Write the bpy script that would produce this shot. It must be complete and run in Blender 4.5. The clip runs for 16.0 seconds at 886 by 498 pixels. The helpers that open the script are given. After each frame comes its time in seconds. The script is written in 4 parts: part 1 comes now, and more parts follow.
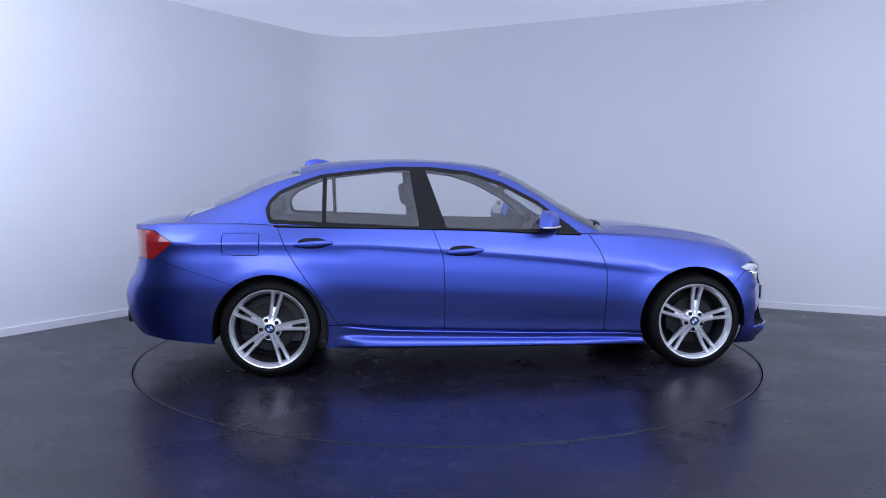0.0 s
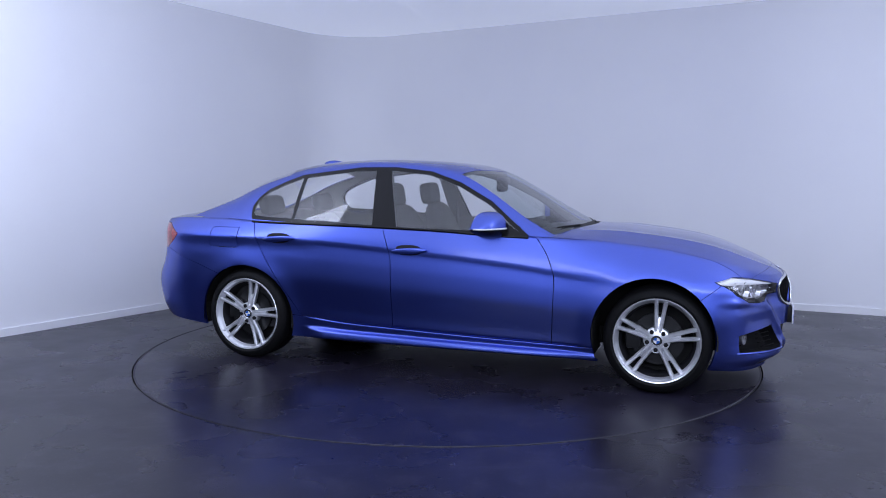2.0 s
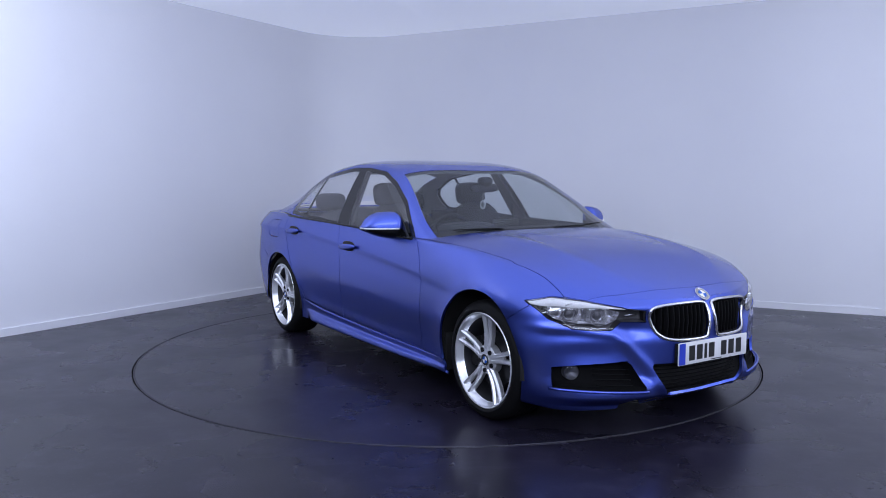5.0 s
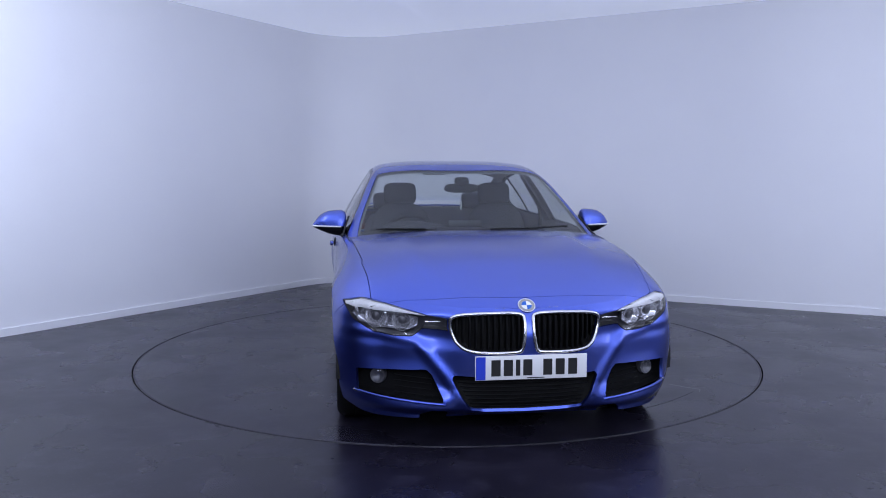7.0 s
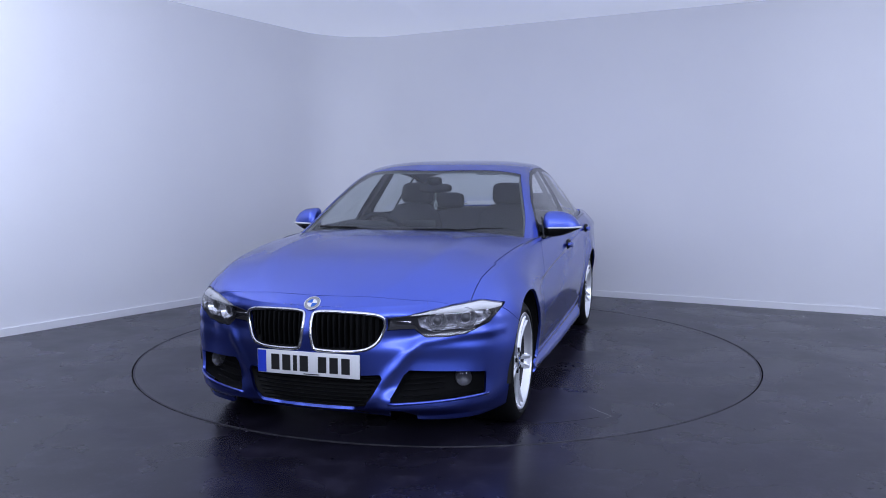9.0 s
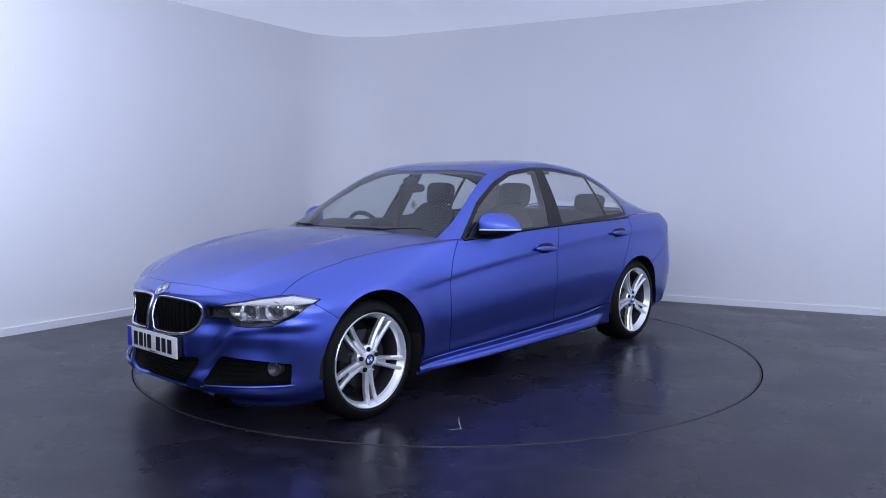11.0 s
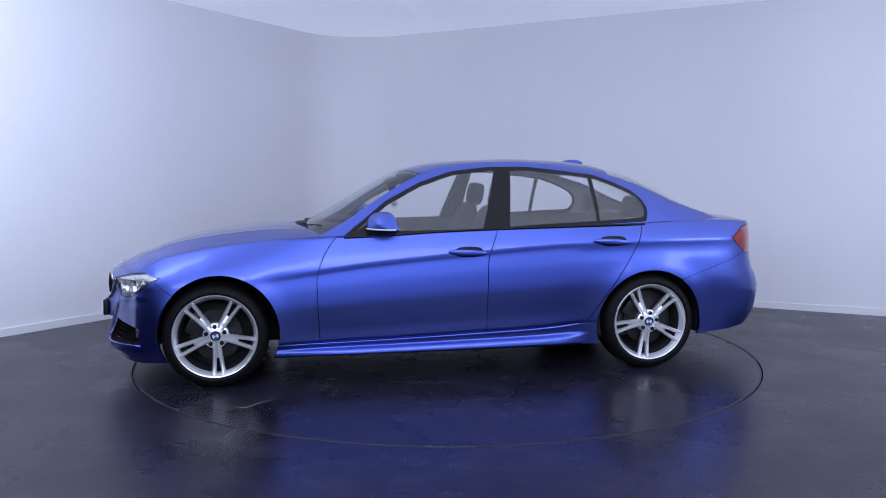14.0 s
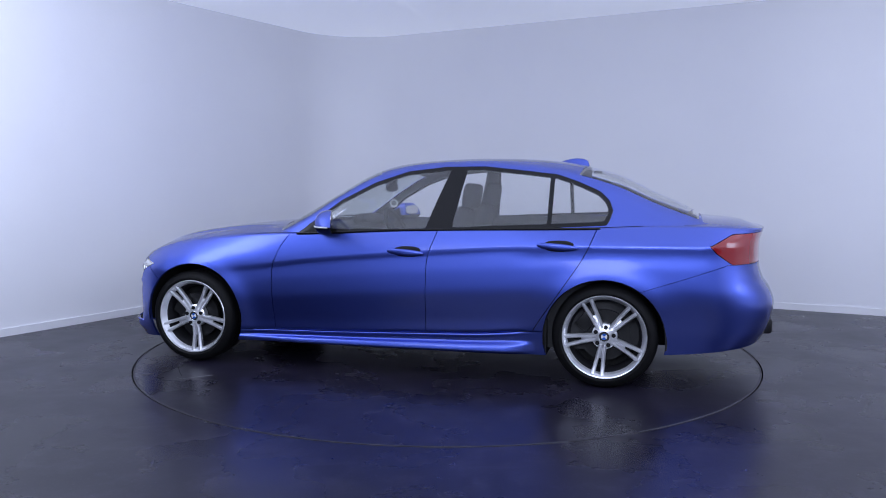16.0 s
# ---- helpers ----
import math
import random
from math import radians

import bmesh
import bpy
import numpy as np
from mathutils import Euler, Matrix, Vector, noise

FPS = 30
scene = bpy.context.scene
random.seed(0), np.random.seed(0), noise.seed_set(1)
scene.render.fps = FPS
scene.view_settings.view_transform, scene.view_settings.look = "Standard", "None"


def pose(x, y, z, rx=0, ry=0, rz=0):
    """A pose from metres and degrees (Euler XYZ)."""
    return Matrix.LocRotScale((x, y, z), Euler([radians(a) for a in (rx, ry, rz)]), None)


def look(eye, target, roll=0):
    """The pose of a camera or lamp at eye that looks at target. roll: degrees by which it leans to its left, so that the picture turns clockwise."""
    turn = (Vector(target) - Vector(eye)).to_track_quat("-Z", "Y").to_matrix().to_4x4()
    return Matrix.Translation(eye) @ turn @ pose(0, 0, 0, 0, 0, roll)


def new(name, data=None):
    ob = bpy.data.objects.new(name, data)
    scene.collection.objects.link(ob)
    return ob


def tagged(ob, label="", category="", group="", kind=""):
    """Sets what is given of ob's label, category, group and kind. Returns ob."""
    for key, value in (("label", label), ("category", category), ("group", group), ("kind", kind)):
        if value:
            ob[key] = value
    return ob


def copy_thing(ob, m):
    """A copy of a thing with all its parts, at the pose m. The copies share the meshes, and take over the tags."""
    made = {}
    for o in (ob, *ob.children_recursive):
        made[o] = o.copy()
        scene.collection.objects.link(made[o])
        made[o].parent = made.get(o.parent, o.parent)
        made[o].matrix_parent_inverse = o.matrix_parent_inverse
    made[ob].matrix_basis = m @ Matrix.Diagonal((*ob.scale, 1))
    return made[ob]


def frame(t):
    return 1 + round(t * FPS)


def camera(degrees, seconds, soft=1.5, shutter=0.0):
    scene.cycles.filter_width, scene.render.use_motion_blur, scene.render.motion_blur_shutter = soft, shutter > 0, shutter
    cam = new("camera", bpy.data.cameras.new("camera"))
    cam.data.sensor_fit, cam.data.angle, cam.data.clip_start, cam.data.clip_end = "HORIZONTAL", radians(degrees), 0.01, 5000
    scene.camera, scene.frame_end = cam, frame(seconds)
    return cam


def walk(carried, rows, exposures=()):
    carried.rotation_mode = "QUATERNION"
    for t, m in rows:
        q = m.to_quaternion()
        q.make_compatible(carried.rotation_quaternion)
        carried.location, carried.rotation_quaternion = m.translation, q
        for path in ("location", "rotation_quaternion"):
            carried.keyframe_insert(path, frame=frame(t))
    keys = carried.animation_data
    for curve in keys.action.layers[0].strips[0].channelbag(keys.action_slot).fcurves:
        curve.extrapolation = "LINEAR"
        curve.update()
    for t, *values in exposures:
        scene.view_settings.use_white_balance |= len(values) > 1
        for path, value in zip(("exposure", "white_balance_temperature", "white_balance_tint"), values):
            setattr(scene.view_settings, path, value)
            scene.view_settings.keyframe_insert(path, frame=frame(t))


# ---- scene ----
cam = camera(59.41, 16.0, soft=0.95)
VIEW = pose(0, -5.81, 1.27, 84.847, 0, 0.28)
walk(cam, [(0, VIEW), (16, VIEW)])

# ---------------------------------------------------------------- light
world = bpy.data.worlds.new("studio_world")
world.use_nodes = True
world.node_tree.nodes["Background"].inputs[0].default_value = (0.5, 0.55, 0.75, 1)
world.node_tree.nodes["Background"].inputs[1].default_value = 0.02
scene.world = world
scene.view_settings.exposure = 0.0


def area(name, loc, target, sx, sy, watts, colour):
    d = bpy.data.lights.new(name, "AREA")
    d.shape, d.size, d.size_y, d.energy, d.color = "RECTANGLE", sx, sy, watts, colour
    ob = new(name, d)
    ob.matrix_world = look(loc, target)
    return ob


LIGHT = (0.675, 0.75, 1.0)
area("softbox_lamp_front", (0.0, -7.2, 2.45), (0.0, 0.0, 1.4), 9.0, 1.0, 205, LIGHT)
# Added fill lamps, out of view, that brighten the wall's two ends.
area("fill_lamp_side", (-3.3, -1.6, 2.3), (-3.6, 1.2, 1.6), 2.4, 1.4, 58, LIGHT)
area("fill_lamp_right", (4.6, -2.6, 1.8), (4.3, 1.2, 0.9), 2.4, 1.4, 62, LIGHT)


# ---------------------------------------------------------------- materials
def material(name, base=(0.5, 0.5, 0.5), rough=0.5, metal=0.0, coat=0.0, coat_rough=0.03, ior=1.5, spec=None):
    m = bpy.data.materials.new(name)
    m.use_nodes = True
    p = m.node_tree.nodes["Principled BSDF"]
    p.inputs["Base Color"].default_value = (*base, 1)
    p.inputs["Roughness"].default_value = rough
    p.inputs["Metallic"].default_value = metal
    p.inputs["Coat Weight"].default_value = coat
    p.inputs["Coat Roughness"].default_value = coat_rough
    p.inputs["IOR"].default_value = ior
    if spec is not None:
        p.inputs["Specular IOR Level"].default_value = spec
    return m


def node(m, kind, **inputs):
    n = m.node_tree.nodes.new(kind)
    for k, v in inputs.items():
        n.inputs[k.replace("_", " ")].default_value = v
    return n


def wire(m, a, out, b, inp):
    m.node_tree.links.new(a.outputs[out], b.inputs[inp])


def shader(m):
    return m.node_tree.nodes["Principled BSDF"]


def coords(m, scale=(1, 1, 1)):
    tc = m.node_tree.nodes.new("ShaderNodeTexCoord")
    mp = m.node_tree.nodes.new("ShaderNodeMapping")
    mp.inputs["Scale"].default_value = scale
    wire(m, tc, "Object", mp, "Vector")
    return mp


def noise_ramp(m, vec, scale, detail, lo, hi, c0, c1, rough=0.55):
    t = node(m, "ShaderNodeTexNoise", Scale=scale, Detail=detail, Roughness=rough)
    wire(m, vec, "Vector", t, "Vector")
    r = m.node_tree.nodes.new("ShaderNodeValToRGB")
    r.color_ramp.elements[0].position, r.color_ramp.elements[1].position = lo, hi
    r.color_ramp.elements[0].color, r.color_ramp.elements[1].color = (*c0, 1), (*c1, 1)
    wire(m, t, 0, r, 0)
    return t, r


def bump(m, tex, strength, dist):
    b = node(m, "ShaderNodeBump", Strength=strength, Distance=dist)
    wire(m, tex, 0, b, "Height")
    wire(m, b, 0, shader(m), "Normal")
    return b


def make_floor_material():
    m = material("dark_resin_floor", rough=0.3)
    vec = coords(m)
    big, col = noise_ramp(m, vec, 0.9, 6, 0.35, 0.7, (0.009, 0.008, 0.015), (0.018, 0.016, 0.028), 0.5)
    fine, speck = noise_ramp(m, vec, 60, 3, 0.62, 0.74, (0, 0, 0), (0.05, 0.05, 0.055))
    add = m.node_tree.nodes.new("ShaderNodeMixRGB")
    add.blend_type = "ADD"
    add.inputs[0].default_value = 0.5
    wire(m, col, 0, add, 1)
    wire(m, speck, 0, add, 2)
    # pale dried streaks
    long = coords(m, (0.7, 3.2, 1))
    t2, streak = noise_ramp(m, long, 1.7, 7, 0.60, 0.80, (0, 0, 0), (0.055, 0.05, 0.07), 0.62)
    add2 = m.node_tree.nodes.new("ShaderNodeMixRGB")
    add2.blend_type = "ADD"
    add2.inputs[0].default_value = 0.4
    wire(m, add, 0, add2, 1)
    wire(m, streak, 0, add2, 2)
    # mottled scuffs
    t3, mottle = noise_ramp(m, vec, 5.5, 9, 0.50, 0.74, (0, 0, 0), (0.040, 0.036, 0.055), 0.68)
    add3 = m.node_tree.nodes.new("ShaderNodeMixRGB")
    add3.blend_type = "ADD"
    add3.inputs[0].default_value = 0.5
    wire(m, add2, 0, add3, 1)
    wire(m, mottle, 0, add3, 2)
    wire(m, add3, 0, shader(m), "Base Color")
    shader(m).inputs["Specular IOR Level"].default_value = 0.26
    worn, rr = noise_ramp(m, vec, 1.6, 5, 0.25, 0.8, (0.21, 0.21, 0.21), (0.37, 0.37, 0.37), 0.55)
    wire(m, rr, 0, shader(m), "Roughness")
    bump(m, fine, 0.02, 0.001)
    return m


def make_wall_material(name, c0, c1, rough=0.75):
    m = material(name, rough=rough)
    vec = coords(m)
    big, col = noise_ramp(m, vec, 0.5, 4, 0.3, 0.75, c0, c1)
    wire(m, col, 0, shader(m), "Base Color")
    fine = node(m, "ShaderNodeTexNoise", Scale=45.0, Detail=4.0)
    wire(m, vec, "Vector", fine, "Vector")
    bump(m, fine, 0.12, 0.003)
    return m


def make_paint():
    """Metallic flake under a clear coat."""
    m = bpy.data.materials.new("blue_metallic_paint")
    m.use_nodes = True
    nt = m.node_tree
    nt.nodes.remove(nt.nodes["Principled BSDF"])
    vec = coords(m)
    grain, col = noise_ramp(m, vec, 900, 2, 0.3, 0.7, (0.064, 0.104, 0.485), (0.092, 0.147, 0.635))
    flake = node(m, "ShaderNodeBsdfGlossy", Roughness=0.44)
    flake.distribution = "BECKMANN"
    wire(m, col, 0, flake, "Color")
    base = node(m, "ShaderNodeBsdfDiffuse", Color=(0.010, 0.016, 0.13, 1))
    under = node(m, "ShaderNodeMixShader", Fac=0.93)
    wire(m, base, 0, under, 1)
    wire(m, flake, 0, under, 2)
    coat = node(m, "ShaderNodeBsdfGlossy", Color=(1, 1, 1, 1), Roughness=0.15)
    edge = node(m, "ShaderNodeFresnel", IOR=1.45)
    mix = nt.nodes.new("ShaderNodeMixShader")
    wire(m, edge, 0, mix, 0)
    wire(m, under, 0, mix, 1)
    wire(m, coat, 0, mix, 2)
    wire(m, mix, 0, nt.nodes["Material Output"], 0)
    return m


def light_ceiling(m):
    """An added glow that lights the room, strongest towards the camera side."""
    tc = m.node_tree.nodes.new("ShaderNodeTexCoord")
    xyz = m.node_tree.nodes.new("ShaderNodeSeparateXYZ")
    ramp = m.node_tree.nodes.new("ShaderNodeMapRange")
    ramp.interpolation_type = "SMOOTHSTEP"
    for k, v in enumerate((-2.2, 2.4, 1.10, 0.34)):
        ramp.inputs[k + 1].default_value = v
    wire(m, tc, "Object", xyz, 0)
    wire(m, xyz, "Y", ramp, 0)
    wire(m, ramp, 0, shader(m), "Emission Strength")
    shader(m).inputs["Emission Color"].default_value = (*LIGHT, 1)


def make_glass(name, tint, facing=0.055):
    m = bpy.data.materials.new(name)
    m.use_nodes = True
    nt = m.node_tree
    nt.nodes.remove(nt.nodes["Principled BSDF"])
    out = nt.nodes["Material Output"]
    tr = node(m, "ShaderNodeBsdfTransparent", Color=(*tint, 1))
    gl = node(m, "ShaderNodeBsdfGlossy", Color=(1, 1, 1, 1), Roughness=0.01)
    lw = nt.nodes.new("ShaderNodeLayerWeight")
    power, scale = nt.nodes.new("ShaderNodeMath"), nt.nodes.new("ShaderNodeMath")
    power.operation, power.inputs[1].default_value = "POWER", 5
    scale.operation, scale.inputs[1].default_value, scale.inputs[2].default_value = "MULTIPLY_ADD", 0.88, facing
    wire(m, lw, "Facing", power, 0)
    wire(m, power, 0, scale, 0)
    mix = nt.nodes.new("ShaderNodeMixShader")
    wire(m, scale, 0, mix, 0)
    wire(m, tr, 0, mix, 1)
    wire(m, gl, 0, mix, 2)
    wire(m, mix, 0, out, 0)
    return m


FLOOR = make_floor_material()
WALL = make_wall_material("white_painted_wall", (0.70, 0.70, 0.72), (0.76, 0.76, 0.77))
CEIL = make_wall_material("ceiling_fabric_added_glow", (0.78, 0.78, 0.80), (0.84, 0.84, 0.85))
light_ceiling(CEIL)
# Two unseen walls, coloured dark so that the car's sides reflect less light.
BACK = make_wall_material("charcoal_back_wall", (0.05, 0.05, 0.052), (0.065, 0.065, 0.068))
GREY = make_wall_material("grey_side_wall", (0.045, 0.045, 0.047), (0.06, 0.06, 0.062))
WORN = make_wall_material("worn_dusty_steel", (0.006, 0.006, 0.008), (0.07, 0.066, 0.085), 0.6)
SKIRT = material("white_gloss_skirting", (0.72, 0.72, 0.73), 0.4)
GAP = material("black_gap", (0.004, 0.004, 0.004), 0.8)
PAINT = make_paint()
TRIM = material("gloss_black_trim", (0.005, 0.005, 0.006), 0.22, spec=0.3)
PLASTIC = material("black_plastic", (0.008, 0.008, 0.009), 0.55, spec=0.25)
RUBBER = material("tyre_rubber", (0.005, 0.005, 0.0055), 0.6, spec=0.16)
ALLOY = material("silver_alloy", (0.84, 0.85, 0.88), 0.29, 0.75, 0.5)
HOUSING = material("lamp_housing", (0.09, 0.09, 0.10), 0.35, 0.4)
BOWL = material("bright_reflector", (0.80, 0.80, 0.83), 0.22, 0.85)
BROW = material("white_light_guide", (0.88, 0.88, 0.89), 0.3)
SILVER = material("silver_reflector", (0.50, 0.50, 0.53), 0.22, 0.9)
MESH_BLACK = material("matt_black_mesh", (0.003, 0.003, 0.0035), 0.75, spec=0.12)
ALLOY_DARK = material("dark_alloy_barrel", (0.035, 0.035, 0.04), 0.5, 0.6)
STEEL = material("brake_steel", (0.035, 0.035, 0.036), 0.45, 0.8)
CHROME = material("satin_chrome", (0.66, 0.66, 0.68), 0.24, 1.0)
GLASS = make_glass("tinted_window_glass", (0.97, 0.98, 0.98), 0.105)
SCREEN = make_glass("windscreen_glass", (0.66, 0.72, 0.72), 0.06)
LENS = make_glass("clear_lens", (0.97, 0.97, 0.98), 0.04)
RED = material("red_lamp_plastic", (0.24, 0.005, 0.009), 0.2, 0.0, 1.0, spec=0.3)
CLOTH = material("charcoal_seat_cloth", (0.030, 0.030, 0.034), 0.85)
DASH = material("dark_dashboard", (0.02, 0.02, 0.022), 0.6)
LINER = material("grey_headliner", (0.30, 0.30, 0.30), 0.9)
WHITE = material("white_plate", (0.75, 0.75, 0.75), 0.35)
BLACK = material("black_plate_print", (0.01, 0.01, 0.01), 0.5)
PLATE_BLUE = material("blue_plate_band", (0.02, 0.05, 0.5), 0.4)
BADGE_BLUE = material("blue_badge_enamel", (0.02, 0.12, 0.5), 0.2)


# ---------------------------------------------------------------- mesh helpers
def link_mesh(name, verts, faces, mat, parent=None, label="", smooth=True):
    me = bpy.data.meshes.new(name)
    me.from_pydata([tuple(v) for v in verts], [], faces)
    me.materials.append(mat)
    if smooth:
        me.polygons.foreach_set("use_smooth", [True] * len(me.polygons))
    ob = new(name, me)
    ob.parent = parent
    return tagged(ob, label)


def part(name, bm, mat, parent=None, label="", smooth=True):
    me = bpy.data.meshes.new(name)
    if smooth:
        for f in bm.faces:
            f.smooth = True
    bm.to_mesh(me)
    bm.free()
    me.materials.append(mat)
    ob = new(name, me)
    ob.parent = parent
    return tagged(ob, label)


def sharpen(bm, degrees=35):
    for e in bm.edges:
        e.smooth = len(e.link_faces) != 2 or e.calc_face_angle(0) < radians(degrees)


def box(sx, sy, sz, at=(0, 0, 0), r=0.0, seg=2, rot=None):
    bm = bmesh.new()
    bmesh.ops.create_cube(bm, size=1)
    bmesh.ops.scale(bm, vec=(sx, sy, sz), verts=bm.verts)
    if r:
        bmesh.ops.bevel(bm, geom=bm.edges[:], offset=r, segments=seg, affect="EDGES", profile=0.5)
    if rot is not None:
        bmesh.ops.transform(bm, matrix=rot, verts=bm.verts)
    bmesh.ops.translate(bm, vec=at, verts=bm.verts)
    sharpen(bm)
    return bm


def join(*bms):
    """Several bmeshes as one."""
    out = bmesh.new()
    for b in bms:
        me = bpy.data.meshes.new("tmp")
        b.to_mesh(me)
        b.free()
        out.from_mesh(me)
        bpy.data.meshes.remove(me)
    return out


def lathe(profile, n=48, axis="y"):
    """A ring surface from (radius, offset) pairs, turned round the axis y."""
    verts, faces = [], []
    k = len(profile)
    for i in range(n):
        a = 2 * math.pi * i / n
        for r, o in profile:
            verts.append((r * math.cos(a), o, r * math.sin(a)))
    for i in range(n):
        j = (i + 1) % n
        for q in range(k - 1):
            faces.append((i * k + q, i * k + q + 1, j * k + q + 1, j * k + q))
    bm = bmesh.new()
    vs = [bm.verts.new(v) for v in verts]
    for f in faces:
        bm.faces.new([vs[q] for q in f])
    bmesh.ops.recalc_face_normals(bm, faces=bm.faces)
    sharpen(bm, 40)
    return bm


def tube(path, radius, n=6, closed=False):
    """A round bar along a path of points."""
    pts = [Vector(p) for p in path]
    bm = bmesh.new()
    rings = []
    for i, p in enumerate(pts):
        a = pts[i - 1] if i or closed else p
        b = pts[(i + 1) % len(pts)] if i + 1 < len(pts) or closed else p
        d = (b - a).normalized()
        side = d.cross(Vector((0, 0, 1)))
        if side.length < 0.05:
            side = d.cross(Vector((1, 0, 0)))
        side.normalize()
        up = side.cross(d)
        rings.append([bm.verts.new(p + radius * (math.cos(2 * math.pi * k / n) * side + math.sin(2 * math.pi * k / n) * up)) for k in range(n)])
    m = len(rings)
    for i in range(m if closed else m - 1):
        A, B = rings[i], rings[(i + 1) % m]
        for k in range(n):
            bm.faces.new((A[k], A[(k + 1) % n], B[(k + 1) % n], B[k]))
    if not closed:
        bm.faces.new(rings[0][::-1])
        bm.faces.new(rings[-1])
    bmesh.ops.recalc_face_normals(bm, faces=bm.faces)
    return bm


def prism(outline, axis, lo, hi, r=0.0):
    """A flat outline of (a, b) pairs, given thickness along an axis."""
    def at(p, h):
        return {"x": (h, p[0], p[1]), "y": (p[0], h, p[1]), "z": (p[0], p[1], h)}[axis]
    bm = bmesh.new()
    A = [bm.verts.new(at(p, lo)) for p in outline]
    B = [bm.verts.new(at(p, hi)) for p in outline]
    bm.faces.new(A)
    bm.faces.new(B)
    n = len(outline)
    for i in range(n):
        bm.faces.new((A[i], A[(i + 1) % n], B[(i + 1) % n], B[i]))
    bmesh.ops.recalc_face_normals(bm, faces=bm.faces)
    if r:
        bmesh.ops.bevel(bm, geom=bm.edges[:], offset=r, segments=2, affect="EDGES", profile=0.5)
    sharpen(bm)
    return bm


class curve:
    """A smooth curve through a few (x, value) pairs, monotone between them."""

    def __init__(self, *pts):
        pts = sorted(pts)
        self.x = np.array([p[0] for p in pts], float)
        self.y = np.array([p[1] for p in pts], float)
        h = np.diff(self.x)
        d = np.diff(self.y) / h
        m = np.zeros(len(pts))
        m[0], m[-1] = d[0], d[-1]
        for i in range(1, len(pts) - 1):
            if d[i - 1] * d[i] > 0:
                w1, w2 = 2 * h[i] + h[i - 1], h[i] + 2 * h[i - 1]
                m[i] = (w1 + w2) / (w1 / d[i - 1] + w2 / d[i])
        self.m = m

    def __call__(self, q):
        q = np.clip(np.asarray(q, float), self.x[0], self.x[-1])
        i = np.clip(np.searchsorted(self.x, q) - 1, 0, len(self.x) - 2)
        h = self.x[i + 1] - self.x[i]
        t = (q - self.x[i]) / h
        return ((1 + 2 * t) * (1 - t) ** 2 * self.y[i] + t * (1 - t) ** 2 * h * self.m[i]
                + t * t * (3 - 2 * t) * self.y[i + 1] + t * t * (t - 1) * h * self.m[i + 1])


# ---------------------------------------------------------------- the studio
CEIL_Z = 2.98
RING_R = 2.22


def wall_plan():
    """The inner line of the walls: two long walls and the rounded corner between them."""
    corner, r = Vector((-1.296, 4.03)), 0.85
    a, b = Vector((-0.53, -0.848)).normalized(), Vector((0.894, -0.447)).normalized()
    half = math.acos(a.dot(b)) / 2
    cen = corner + (a + b).normalized() * (r / math.sin(half))
    p0, p1 = corner + a * (r / math.tan(half)), corner + b * (r / math.tan(half))
    a0, a1 = math.atan2(*(p0 - cen).yx), math.atan2(*(p1 - cen).yx)
    if a0 < a1:
        a0 += 2 * math.pi
    arc = [cen + r * Vector((math.cos(a0 + (a1 - a0) * k / 20), math.sin(a0 + (a1 - a0) * k / 20))) for k in range(21)]
    left_end = corner + a * 5.2
    right_end = corner + b * 7.0
    return left_end, right_end, arc


def wall_strip(name, pts, z0, z1, thick, mat, label):
    """A wall along a plan line, with its thickness outwards."""
    n = len(pts)
    nor = []
    for i in range(n):
        d = (pts[min(i + 1, n - 1)] - pts[max(i - 1, 0)]).normalized()
        nor.append(Vector((-d.y, d.x)))
    verts, faces = [], []
    for p, q in zip(pts, nor):
        o = p + q * thick
        verts += [(p.x, p.y, z0), (p.x, p.y, z1), (o.x, o.y, z1), (o.x, o.y, z0)]
    for i in range(n - 1):
        for k in range(4):
            a, b = 4 * i + k, 4 * i + (k + 1) % 4
            faces.append((a, b, b + 4, a + 4))
    faces += [(0, 1, 2, 3), tuple(4 * (n - 1) + k for k in (3, 2, 1, 0))]
    ob = link_mesh(name, verts, faces, mat, None, label)
    ob.data.set_sharp_from_angle(angle=radians(40))
    return tagged(ob, label, kind="structure")


